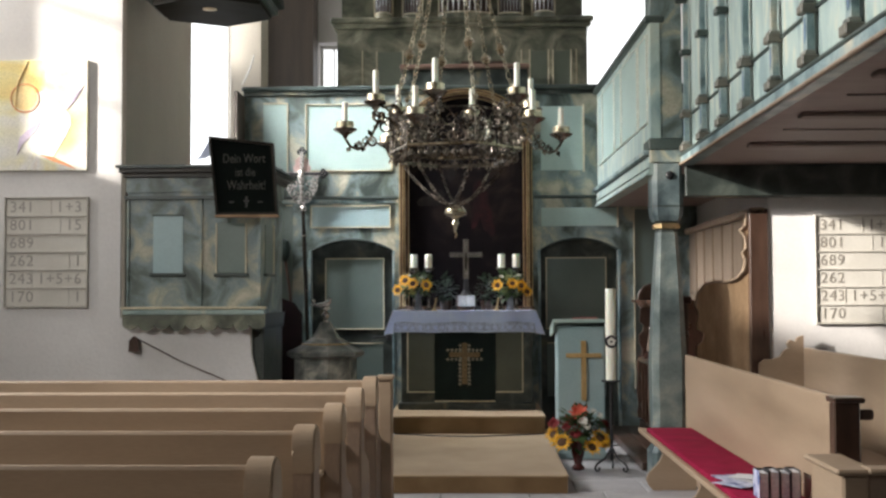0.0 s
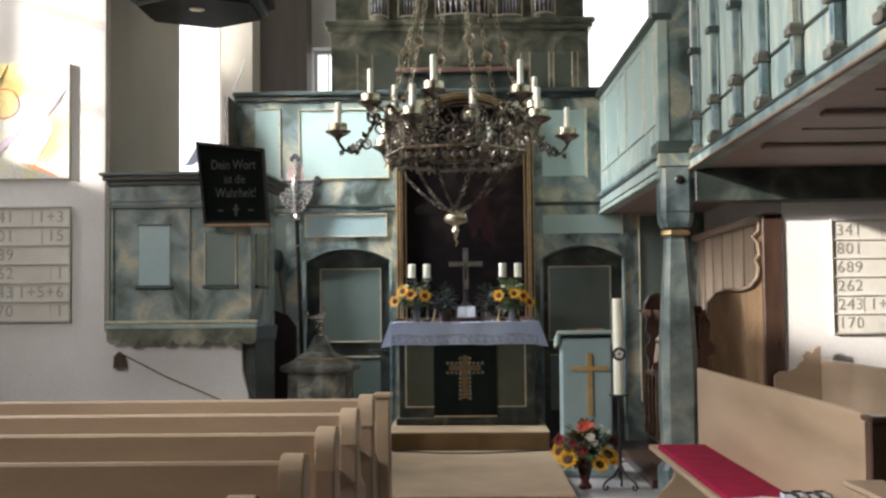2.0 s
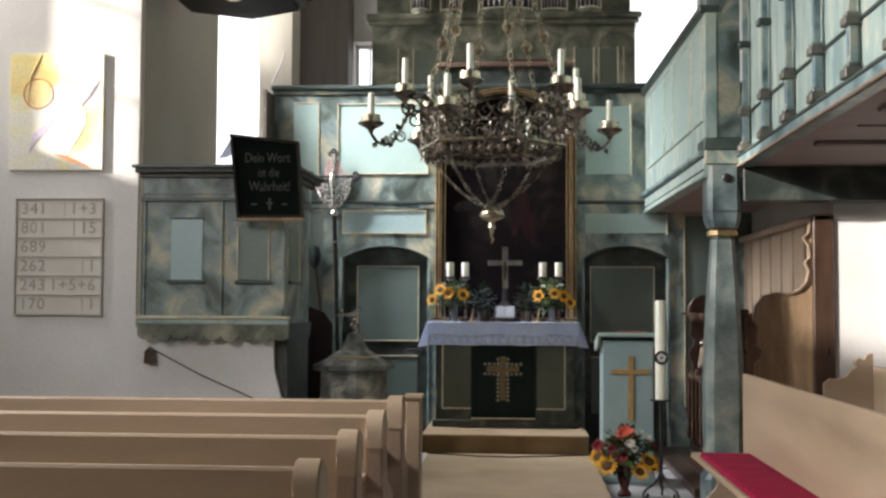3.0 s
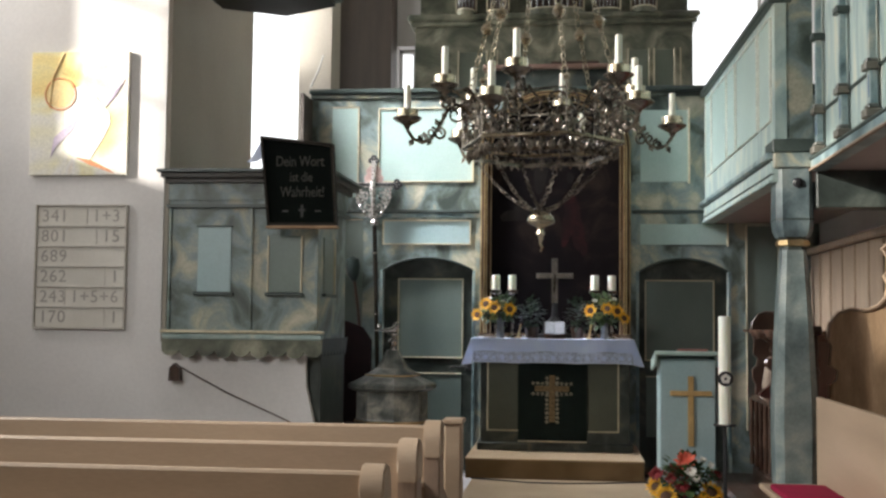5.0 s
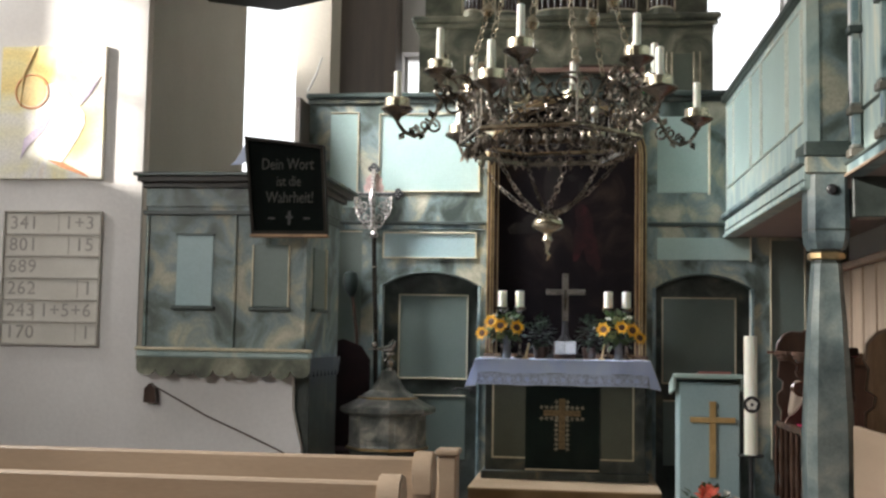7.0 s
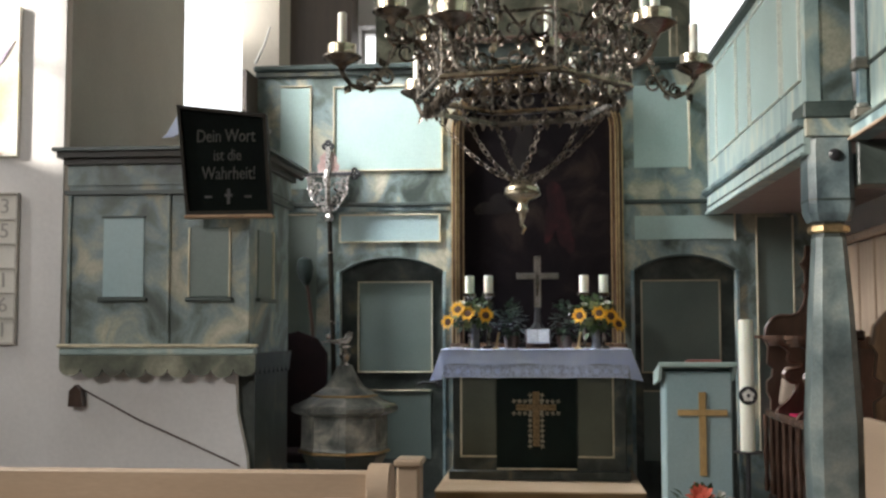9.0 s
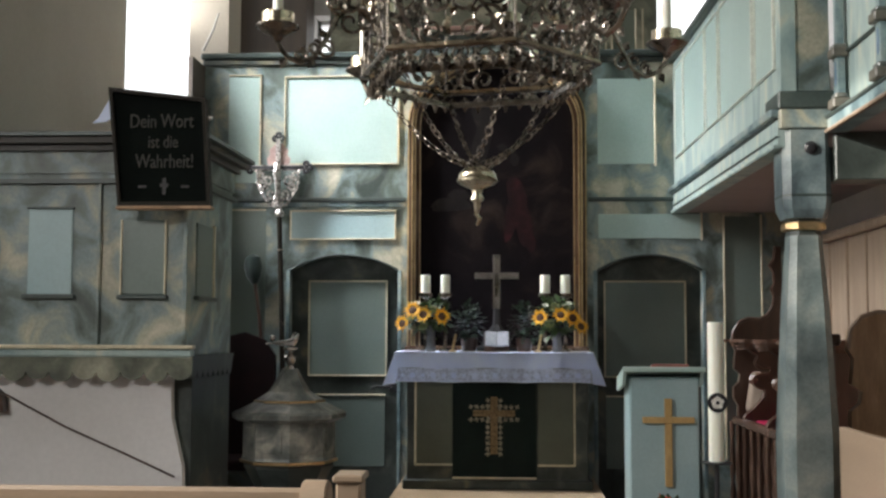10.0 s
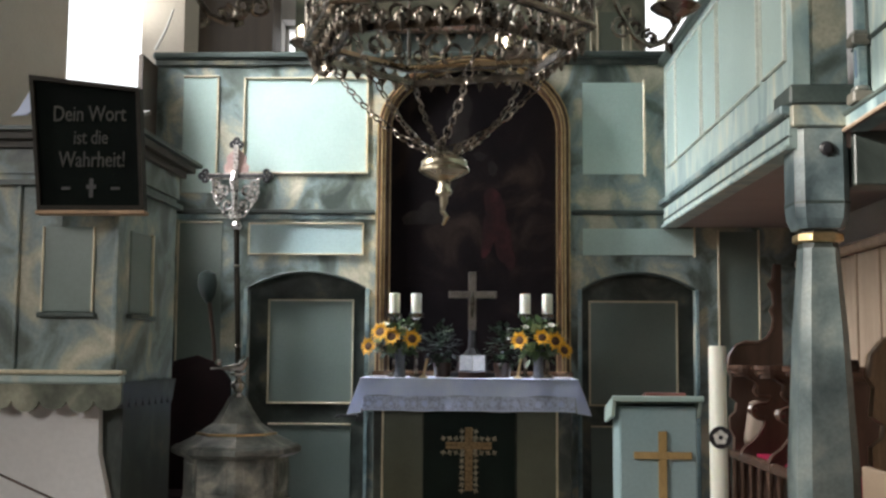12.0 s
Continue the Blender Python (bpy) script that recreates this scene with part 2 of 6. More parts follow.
M["leaf"] = material("green_leaf", [(0.3, (0.025, 0.055, 0.018)), (0.7, (0.07, 0.12, 0.04))], 30, 0.5, bump=0.1, per_piece=0.3)
M["leaf_dark"] = material("dark_ivy_leaf", [(0.3, (0.012, 0.028, 0.014)), (0.7, (0.035, 0.065, 0.035))], 30, 0.4, bump=0.1, per_piece=0.3)
M["petal"] = material("sunflower_petal", [(0.3, (0.72, 0.33, 0.012)), (0.7, (0.88, 0.52, 0.03))], 30, 0.6, bump=0.05)
M["seed"] = material("brown_seed_disc", [(0.3, (0.045, 0.022, 0.010)), (0.7, (0.12, 0.055, 0.02))], 80, 0.8, bump=0.4)
M["redflower"] = material("coral_petal", [(0.3, (0.62, 0.09, 0.055)), (0.7, (0.78, 0.20, 0.13))], 30, 0.6, bump=0.05)
M["darkred"] = material("dark_red_petal", [(0.3, (0.16, 0.012, 0.02)), (0.7, (0.28, 0.03, 0.035))], 30, 0.6, bump=0.05)
M["whiteflower"] = material("white_petal", [(0.3, (0.74, 0.72, 0.66)), (0.7, (0.85, 0.83, 0.78))], 30, 0.6, bump=0.05)
M["vaseglass"] = material("grey_glazed_vase", [(0.3, (0.09, 0.10, 0.12)), (0.7, (0.22, 0.235, 0.26))], 8, 0.1, bump=0.02, coat=0.5)
M["darkvase"] = material("dark_red_vase", [(0.3, (0.07, 0.02, 0.02)), (0.7, (0.14, 0.045, 0.04))], 8, 0.2, bump=0.02, coat=0.4)
M["paper"] = material("printed_white_paper", [(0.35, (0.42, 0.44, 0.52)), (0.5, (0.62, 0.63, 0.66)), (0.7, (0.72, 0.72, 0.73))], 9, 0.6, bump=0.03)
M["bluepaper"] = material("blue_printed_cover", [(0.4, (0.10, 0.14, 0.34)), (0.55, (0.55, 0.58, 0.72))], 18, 0.45, bump=0.02)
M["book"] = material("black_book_cloth", [(0.3, (0.02, 0.02, 0.024)), (0.7, (0.045, 0.045, 0.05))], 10, 0.5, bump=0.1)
M["redbook"] = material("red_book_cloth", [(0.3, (0.22, 0.08, 0.07)), (0.7, (0.32, 0.13, 0.11))], 10, 0.5, bump=0.1)
M["skyglow"] = glow("bright_sky_backdrop", (0.96, 0.98, 1.0), 1.2)
M["mullion"] = material("white_window_paint", [(0.3, (0.66, 0.65, 0.62)), (0.7, (0.76, 0.75, 0.72))], 5, 0.5, bump=0.05)


# ---- mesh helpers ----
ORIGIN = {}


def mesh_object(name, bm, mat, smooth=False):
    me = bpy.data.meshes.new(name)
    bmesh.ops.recalc_face_normals(bm, faces=bm.faces[:])
    bm.to_mesh(me)
    bm.free()
    me.materials.append(mat)
    if smooth:
        me.shade_smooth()
        me.set_sharp_from_angle(angle=radians(38))
    return new(name, me)


def thing(name, at, label, category, group="", kind=""):
    ob = new(name)
    ob.empty_display_size = 0.1
    ob.location = at
    ORIGIN[ob] = Vector(at)
    return tagged(ob, label, category, group, kind)


def part(name, bm, mat, parent=None, label="", smooth=False):
    if parent is not None:
        bmesh.ops.translate(bm, vec=-ORIGIN[parent], verts=bm.verts[:])
    ob = mesh_object(name, bm, mat, smooth)
    if parent is not None:
        ob.parent = parent
        ORIGIN[ob] = ORIGIN[parent]
    else:
        ORIGIN[ob] = Vector((0, 0, 0))
    if label:
        tagged(ob, label)
    return ob


def box(x0, x1, y0, y1, z0, z1, bevel=0.0, bm=None, segs=1):
    bm = bm or bmesh.new()
    m = Matrix.Translation(((x0 + x1) / 2, (y0 + y1) / 2, (z0 + z1) / 2)) @ Matrix.Diagonal((abs(x1 - x0), abs(y1 - y0), abs(z1 - z0), 1))
    got = bmesh.ops.create_cube(bm, size=1.0, matrix=m)
    if bevel:
        edges = list({e for v in got["verts"] for e in v.link_edges})
        bmesh.ops.bevel(bm, geom=edges, offset=bevel, segments=segs, affect="EDGES", profile=0.5)
    return bm


def prism(poly, axis, d0, d1, bm=None):
    """Extrudes a polygon along an axis: for y the polygon is (x, z), for x it is (y, z), for z it is (x, y)."""
    bm = bm or bmesh.new()

    def at(p, d):
        return {"y": (p[0], d, p[1]), "x": (d, p[0], p[1]), "z": (p[0], p[1], d)}[axis]

    a = [bm.verts.new(at(p, d0)) for p in poly]
    b = [bm.verts.new(at(p, d1)) for p in poly]
    bm.faces.new(a)
    bm.faces.new(b[::-1])
    for i in range(len(poly)):
        j = (i + 1) % len(poly)
        bm.faces.new((a[i], a[j], b[j], b[i]))
    return bm


def lathe(profile, centre, n=20, bm=None, start=0.0, squash=(1, 1)):
    bm = bm or bmesh.new()
    rings = []
    for r, z in profile:
        if r < 1e-4:
            rings.append([bm.verts.new((centre[0], centre[1], centre[2] + z))])
        else:
            rings.append([bm.verts.new((centre[0] + squash[0] * r * math.cos(start + 2 * math.pi * i / n), centre[1] + squash[1] * r * math.sin(start + 2 * math.pi * i / n), centre[2] + z)) for i in range(n)])
    for a, b in zip(rings, rings[1:]):
        for i in range(n):
            j = (i + 1) % n
            f = [a[i % len(a)], a[j % len(a)], b[j % len(b)], b[i % len(b)]]
            f = list(dict.fromkeys(f))
            if len(f) > 2:
                bm.faces.new(f)
    for r in (rings[0], rings[-1]):
        if len(r) > 2 and tuple(profile[0]) != tuple(profile[-1]):
            bm.faces.new(r)
    return bm


def tube(points, radius, n=6, bm=None, closed=False):
    """A round bar along points; radius may be a number or one for each point."""
    bm = bm or bmesh.new()
    pts = [Vector(p) for p in points]
    rad = radius if isinstance(radius, (list, tuple)) else [radius] * len(pts)
    rings, side = [], None
    for i, p in enumerate(pts):
        if closed:
            d = pts[(i + 1) % len(pts)] - pts[i - 1]
        else:
            d = pts[min(i + 1, len(pts) - 1)] - pts[max(i - 1, 0)]
        d.normalize()
        if side is None:
            side = d.orthogonal().normalized()
        side = (side - d * side.dot(d)).normalized()
        up = d.cross(side)
        rings.append([bm.verts.new(p + rad[i] * (math.cos(2 * math.pi * k / n) * side + math.sin(2 * math.pi * k / n) * up)) for k in range(n)])
    last = len(rings) if closed else len(rings) - 1
    for i in range(last):
        a, b = rings[i], rings[(i + 1) % len(rings)]
        for k in range(n):
            j = (k + 1) % n
            bm.faces.new((a[k], a[j], b[j], b[k]))
    if not closed:
        bm.faces.new(rings[0][::-1])
        bm.faces.new(rings[-1])
    return bm


def spiral(centre, u, v, r0, r1, a0, a1, steps=14):
    """Points of a scroll in the plane of u and v."""
    c, u, v = Vector(centre), Vector(u), Vector(v)
    out = []
    for i in range(steps + 1):
        k = i / steps
        a, r = radians(a0 + (a1 - a0) * k), r0 + (r1 - r0) * k
        out.append(c + r * (math.cos(a) * u + math.sin(a) * v))
    return out


def raised_panel(parent, x0, x1, z0, z1, y, mat, line=0.014, sides="lrtb", depth=0.016):
    """A painted field facing -y with a thin gilt bead round it."""
    f = part("panel", box(x0, x1, y - 0.004, y + 0.02, z0, z1, 0.003), mat, parent)
    for s, b in (("l", (x0 - line, x0, z0 - line, z1 + line)), ("r", (x1, x1 + line, z0 - line, z1 + line)), ("t", (x0, x1, z1, z1 + line)), ("b", (x0, x1, z0 - line, z0))):
        if s in sides:
            part("bead", box(b[0], b[1], y - depth, y + 0.01, b[2], b[3], 0.003), M["trim"], parent)
    return f


def text(name, words, size, m, mat, parent=None, align="LEFT", depth=0.002, space=1.0):
    cu = bpy.data.curves.new(name, "FONT")
    cu.body, cu.size, cu.extrude, cu.align_x, cu.align_y, cu.resolution_u, cu.space_character = words, size, depth, align, "CENTER", 3, space
    tmp = new(name + "_curve", cu)
    me = bpy.data.meshes.new_from_object(tmp)
    bpy.data.objects.remove(tmp)
    bpy.data.curves.remove(cu)
    me.materials.append(mat)
    me.transform(m)
    ob = new(name, me)
    if parent is not None:
        me.transform(Matrix.Translation(-ORIGIN[parent]))
        ob.parent = parent
        ORIGIN[ob] = ORIGIN[parent]
    return ob


# ---- the church: shell ----
def setting(name, bm, mat, label, category):
    ob = part(name, bm, mat)
    return tagged(ob, label, category, kind="structure")


CEIL = 6.8
setting("floor", box(-5.2, 5.5, -4, 15.5, -0.15, FZ - 0.012), M["mortar"], "grey mortar bed of the church floor", "floor")
setting("ceiling", box(-5.7, 6.0, -4.3, 16, CEIL, CEIL + 0.2), M["plaster"], "plain white plastered ceiling", "ceiling")


def wall_with_windows(name, x0, x1, y0, y1, z1, holes, mat, along, label):
    """A wall of boxes round rectangular openings; holes: (start, end, sill, head) along the wall."""
    bm = bmesh.new()
    lo, hi = (y0, y1) if along == "y" else (x0, x1)

    def put(a, b, za, zb):
        if b - a > 1e-3 and zb - za > 1e-3:
            if along == "y":
                box(x0, x1, a, b, za, zb, bm=bm)
            else:
                box(a, b, y0, y1, za, zb, bm=bm)

    at = lo
    for a, b, za, zb in sorted(holes):
        put(at, a, 0.0, z1)
        put(a, b, 0.0, za)
        put(a, b, zb, z1)
        at = b
    put(at, hi, 0.0, z1)
    return setting(name, bm, mat, label, "wall")


wall_with_windows("wall_nave_left", -5.6, -5.2, -4, 10.1, CEIL, [(0.0, 1.2, 3.9, 5.6), (5.4, 6.28, 3.74, 5.0), (8.3, 8.8, 3.2, 5.9)], M["plaster"], "y", "white plastered nave wall with tall windows")
setting("wall_nave_right", box(5.5, 5.8, -4, 10.3, 0, CEIL), M["plaster"], "white plastered nave wall", "wall")
setting("wall_west", box(-5.6, 5.8, -4.3, -4, 0, CEIL), M["plaster"], "white plastered west wall", "wall")
setting("wall_pier_left", box(-5.2, -2.76, 9.60, 10.1, 0, CEIL), M["plaster"], "white plastered wall beside the chancel arch", "wall")
setting("wall_pier_right", box(2.42, 5.5, 9.58, 10.3, 0, CEIL), M["plaster"], "white plastered wall beside the chancel arch", "wall")
wall_with_windows("wall_chancel_left", -3.02, -2.73, 9.615, 15.5, CEIL, [(11.72, 14.7, 2.64, 6.2)], M["plaster_shaded"], "y", "plastered chancel wall with a deep window, its shade coloured grey")
setting("wall_chancel_right", box(2.45, 2.9, 10.3, 15.5, 0, CEIL), M["plaster"], "white plastered chancel wall", "wall")
wall_with_windows("wall_chancel_east", -3.02, 2.9, 15.5, 16.0, CEIL, [(-1.98, -1.62, 4.1, 4.85), (1.42, 2.44, 3.3, 6.3)], M["plaster"], "x", "white plastered chancel end wall with windows")

# bright sky outside the windows
for nm, b in (("backdrop_chancel", (-4.3, -4.2, 10.5, 22.0, 2, 8.5)), ("backdrop_east", (-3.2, 3.2, 16.6, 16.7, 2.5, 7.5))):
    setting(nm, box(*b), M["skyglow"], "bright overcast sky beyond the windows", "sky")


def window(name, x0, x1, y0, y1, z0, z1, along):
    """Slim white bars in an opening."""
    w = thing(name, ((x0 + x1) / 2, (y0 + y1) / 2, z0), "white-painted window bars against bright sky", "window", kind="structure")
    lo, hi = (y0, y1) if along == "y" else (x0, x1)

    def bar(a, b, za, zb, nm):
        bb = (x0, x1, a, b, za, zb) if along == "y" else (a, b, y0, y1, za, zb)
        part(nm, box(*bb, bevel=0.004), M["mullion"], w)

    bar(lo, lo + 0.04, z0, z1, "window_frame")
    bar(hi - 0.04, hi, z0, z1, "window_frame")
    bar(lo, hi, z0, z0 + 0.04, "window_frame")
    bar(lo, hi, z1 - 0.04, z1, "window_frame")
    return w, bar


# the first is an unseen opening added to hold the fill lamps
for i, (y, w_y, z0, z1) in enumerate(((0.0, 1.2, 3.9, 5.6), (5.4, 0.88, 3.74, 5.0), (8.3, 0.5, 3.2, 5.9))):
    w, bar = window(f"window_{i + 1}", -5.45, -5.41, y, y + w_y, z0, z1, "y")
    for k in range(1, 4):
        z = z0 + (z1 - z0) * k / 4
        bar(y, y + w_y, z - 0.01, z + 0.01, "glazing_bar")
window("window_4", -2.98, -2.95, 11.72, 14.7, 2.64, 6.2, "y")
w, bar = window("window_5", -1.98, -1.62, 15.72, 15.76, 4.1, 4.85, "x")
bar(-1.81, -1.79, 4.1, 4.85, "glazing_bar")
window("window_6", 1.42, 2.44, 15.72, 15.76, 3.3, 6.3, "x")
setting("wall_loft_pier", box(-2.57, -2.24, YB + 0.22, YB + 0.65, 0, CEIL - 0.01), M["plaster_shaded"], "plastered pier behind the panelled wall, its shade coloured grey", "pier")
setting("closet_wall", box(-2.71, -1.985, 15.05, 15.49, 2.6, CEIL - 0.01), M["brownwall"], "dark brown boarded partition in the loft", "partition")
setting("loft_floor", box(-2.09, 2.44, YB + 0.25, 15.45, 2.3, 2.45), M["ceil"], "brown boarded organ loft floor", "floor")


# ---- painted wall behind the altar ----
def arch_pts(x0, x1, zs, za, n=14):
    """A flat segmental arch from (x0, zs) over the crown za to (x1, zs)."""
    h, w = za - zs, (x1 - x0) / 2
    r = (w * w + h * h) / (2 * h)
    cx, cz = (x0 + x1) / 2, za - r
    a = math.asin(w / r)
    return [(cx + r * math.sin(-a + 2 * a * i / n), cz + r * math.cos(-a + 2 * a * i / n)) for i in range(n + 1)]


TOP = 3.665
east = thing("wall_altar", (0, YB, FZ), "tall panelled wall painted as blue-green marble behind the altar", "wall", kind="structure")
DL, DR = (-1.65, -0.785), (0.79, 1.605)
for nm, bm in (("wall_panel", box(-2.37, DL[0], YB, YB + 0.2, FZ, TOP)), ("wall_panel", box(DL[1], DR[0], YB, YB + 0.2, FZ, TOP)), ("wall_panel", box(DR[1], 2.44, YB, YB + 0.2, FZ, TOP))):
    part(nm, bm, M["marble"], east)
for x0, x1 in (DL, DR):
    part("wall_panel", prism([(x0, TOP), *arch_pts(x0, x1, 1.955, 2.075), (x1, TOP)], "y", YB, YB + 0.2), M["marble"], east)
    part("arch_edge", tube([(x, YB - 0.006, z) for x, z in arch_pts(x0, x1, 1.955, 2.075)], 0.011, 6), M["edge"], east)
part("return_wall", box(-2.71, -2.37, YB + 0.12, YB + 0.2, FZ, 2.4), M["marble_dark"], east)
part("side_return", box(-2.41, -2.37, YB - 0.36, YB + 0.12, FZ, TOP - 0.05, 0.004), M["brownwall"], east)
part("cornice", box(-2.40, 2.44, YB - 0.05, YB + 0.24, TOP, TOP + 0.05, 0.012), M["edge"], east)
part("cornice", box(-2.385, 2.44, YB - 0.025, YB, TOP - 0.05, TOP, 0.008), M["marble_dark"], east)
part("ledge", box(-2.42, -0.72, YB - 0.035, YB + 0.0, 2.50, 2.535, 0.008), M["edge"], east)
part("ledge", box(0.72, 1.40, YB - 0.035, YB + 0.0, 2.50, 2.535, 0.008), M["edge"], east)
part("ledge", box(-2.42, -0.72, YB - 0.02, YB + 0.0, 2.46, 2.50, 0.006), M["marble_blue"], east)
raised_panel(east, -2.17, -1.915, 2.66, 3.53, YB, M["pale"], sides="tr")
raised_panel(east, -1.70, -0.795, 2.815, 3.515, YB, M["pale"], line=0.013, depth=0.02)
raised_panel(east, 0.80, 1.245, 2.80, 3.485, YB, M["pale"], sides="r", line=0.018, depth=0.022)
raised_panel(east, -1.645, -0.815, 2.21, 2.425, YB, M["paleblue"], line=0.012, depth=0.02)
raised_panel(east, 0.80, 1.60, 2.205, 2.40, YB, M["pale"], sides="r")
raised_panel(east, -2.17, -1.85, 1.20, 2.435, YB, M["door"], sides="lt", line=0.01)
raised_panel(east, 1.785, 2.06, 0.5, 2.38, YB, M["door"], sides="lr")


def arched_door(name, x0, x1, px0, px1):
    d = thing(name, ((x0 + x1) / 2, YB + 0.1, FZ), "closed arched door with grey-green panels in a marbled frame", "door", kind="structure")
    part("leaf", prism([(x0, FZ), *arch_pts(x0, x1, 1.955, 2.075), (x1, FZ)], "y", YB + 0.09, YB + 0.14), M["marble_dark"], d)
    raised_panel(d, px0, px1, 1.125, 1.865, YB + 0.088, M["door"], line=0.013)
    raised_panel(d, px0, px1, 0.40, 0.96, YB + 0.088, M["door"], sides="t", line=0.011)
    part("jamb", box(x0 - 0.03, x0 + 0.0, YB - 0.012, YB, FZ, 1.955, 0.004), M["marble_blue"], d)
    part("jamb", box(x1, x1 + 0.03, YB - 0.012, YB, FZ, 1.955, 0.004), M["marble_blue"], d)
    return d


d1 = arched_door("door_1", *DL, -1.50, -0.89)
part("lock_case", box(-0.86, -0.77, YB + 0.055, YB + 0.09, 0.99, 1.07, 0.008), M["iron"], d1, "black iron lock")
part("door_handle", tube([(-0.84, YB + 0.05, 1.03), (-0.84, YB - 0.0, 1.03), (-0.95, YB - 0.005, 1.035), (-0.99, YB, 1.02)], 0.011, 7), M["iron"], d1, "black iron lever")
arched_door("door_2", *DR, 0.86, 1.48)


# ---- altar painting ----
def arch_frame(cx, half, z0, spring, top, n=20):
    """Left foot, over the arch, right foot."""
    pts = [(cx - half, z0), (cx - half, spring)]
    h = top - spring
    for i in range(1, n):
        a = math.pi * (1 - i / n)
        pts.append((cx + half * math.cos(a), spring + h * math.sin(a)))
    return pts + [(cx + half, spring), (cx + half, z0)]


pic = thing("altar_painting", (0, YB, 1.3), "tall dark arched altar painting in a gilded brown frame", "painting")


def band(name, half_o, half_i, top_o, top_i, y0, y1, mat):
    o, i = arch_frame(0, half_o, 1.36, 3.12, top_o), arch_frame(0, half_i, 1.36, 3.12, top_i)
    bm = bmesh.new()
    vo = [[bm.verts.new((x, y, z)) for x, z in o] for y in (y0, y1)]
    vi = [[bm.verts.new((x, y, z)) for x, z in i] for y in (y0, y1)]
    for k in range(len(o) - 1):
        for q in ((vo[0][k], vo[0][k + 1], vi[0][k + 1], vi[0][k]), (vo[0][k], vo[1][k], vo[1][k + 1], vo[0][k + 1]), (vi[0][k], vi[0][k + 1], vi[1][k + 1], vi[1][k])):
            bm.faces.new(q)
    part(name, bm, mat, pic, smooth=True)


M["canvas"] = material("dark_oil_canvas", [(0.3, (0.0035, 0.0028, 0.0036)), (0.55, (0.008, 0.0058, 0.0064)), (0.72, (0.026, 0.018, 0.015))], 2.6, 0.75, bump=0.06, distort=1.0, spec=0.05)
part("canvas", prism(arch_frame(0, 0.62, 1.34, 3.12, 3.60), "y", YB - 0.02, YB - 0.004), M["canvas"], pic)
M["frame_wood"] = material("brown_picture_frame", [(0.3, (0.048, 0.026, 0.014)), (0.55, (0.085, 0.048, 0.027)), (0.72, (0.14, 0.085, 0.05))], 6, 0.28, bump=0.08, stretch=(1.5, 1.5, 0.4), coat=0.3)
for nm, a, b, y0, mt in (("outer_bead", 0.705, 0.694, 0.075, "gold"), ("frame_outer", 0.694, 0.672, 0.085, "frame_wood"), ("gilt_bead", 0.672, 0.661, 0.105, "gold"), ("frame_hollow", 0.661, 0.651, 0.07, "frame_wood"), ("gilt_bead", 0.651, 0.641, 0.09, "gold"), ("frame_inner", 0.641, 0.612, 0.06, "frame_wood"), ("inner_bead", 0.612, 0.605, 0.05, "gold")):
    band(nm, a, b, 2.97 + a, 2.97 + b, YB - y0, YB - 0.01, M[mt])
part("frame_foot", box(-0.72, 0.72, YB - 0.10, YB - 0.002, 1.31, 1.36, 0.01), M["frame_wood"], pic)
M["robe"] = material("faded_red_paint", [(0.3, (0.006, 0.003, 0.004)), (0.5, (0.014, 0.0045, 0.005)), (0.7, (0.030, 0.007, 0.008))], 7, 0.6, bump=0.05, spec=0.12)
M["skin"] = material("warm_grey_paint", [(0.35, (0.008, 0.006, 0.006)), (0.55, (0.014, 0.011, 0.010)), (0.72, (0.04, 0.032, 0.028))], 5, 0.7, bump=0.05, spec=0.12)


def blot(cx, cz, rx, rz, lean=0.0, wob=0.12, n=18):
    return [(cx + rx * (1 + wob * math.sin(3 * a + cx * 9)) * math.cos(a) + lean * rz * math.sin(a), cz + rz * (1 + wob * math.cos(2 * a + cz * 5)) * math.sin(a)) for a in [2 * math.pi * i / n for i in range(n)]]


for cx, cz, rx, rz, ln in ((0.155, 2.50, 0.075, 0.23, -0.10), (0.20, 2.36, 0.065, 0.24, -0.22), (0.11, 2.36, 0.05, 0.20, 0.10), (0.25, 2.22, 0.04, 0.13, -0.3)):
    part("red_shape", prism(blot(cx, cz, rx, rz, ln, 0.16), "y", YB - 0.0205 - 0.012 * rx, YB - 0.0195), M["robe"], pic)
for cx, cz, rx, rz, ln in ((-0.10, 3.22, 0.09, 0.16, 0.1), (-0.30, 2.56, 0.08, 0.05, 0.0), (-0.44, 2.46, 0.07, 0.045, 0.2), (0.05, 2.93, 0.05, 0.03, 0.0)):
    part("pale_shape", prism(blot(cx, cz, rx, rz, ln, 0.22), "y", YB - 0.0207, YB - 0.0195), M["skin"], pic)
part("pale_shape", prism(blot(0.14, 2.84, 0.035, 0.055), "y", YB - 0.0218, YB - 0.0195), M["skin"], pic)
part("pale_shape", prism(blot(-0.36, 2.48, 0.16, 0.06), "y", YB - 0.0218, YB - 0.0195), M["skin"], pic)
part("pale_shape", prism(blot(-0.12, 2.95, 0.07, 0.25, 0.2), "y", YB - 0.0218, YB - 0.0195), M["skin"], pic)


# ---- altar and steps ----
def carpet_step(name, x0, x1, y0, y1, z0, z1, label):
    s = thing(name, ((x0 + x1) / 2, (y0 + y1) / 2, z0), label, "step", kind="structure")
    part("tread", box(x0, x1, y0, y1, z1 - 0.014, z1, 0.006, segs=2), M["carpet"], s)
    part("riser", box(x0 + 0.006, x1 - 0.006, y0 + 0.008, y1, z0, z1 - 0.014), M["carpet_edge"], s)
    return s


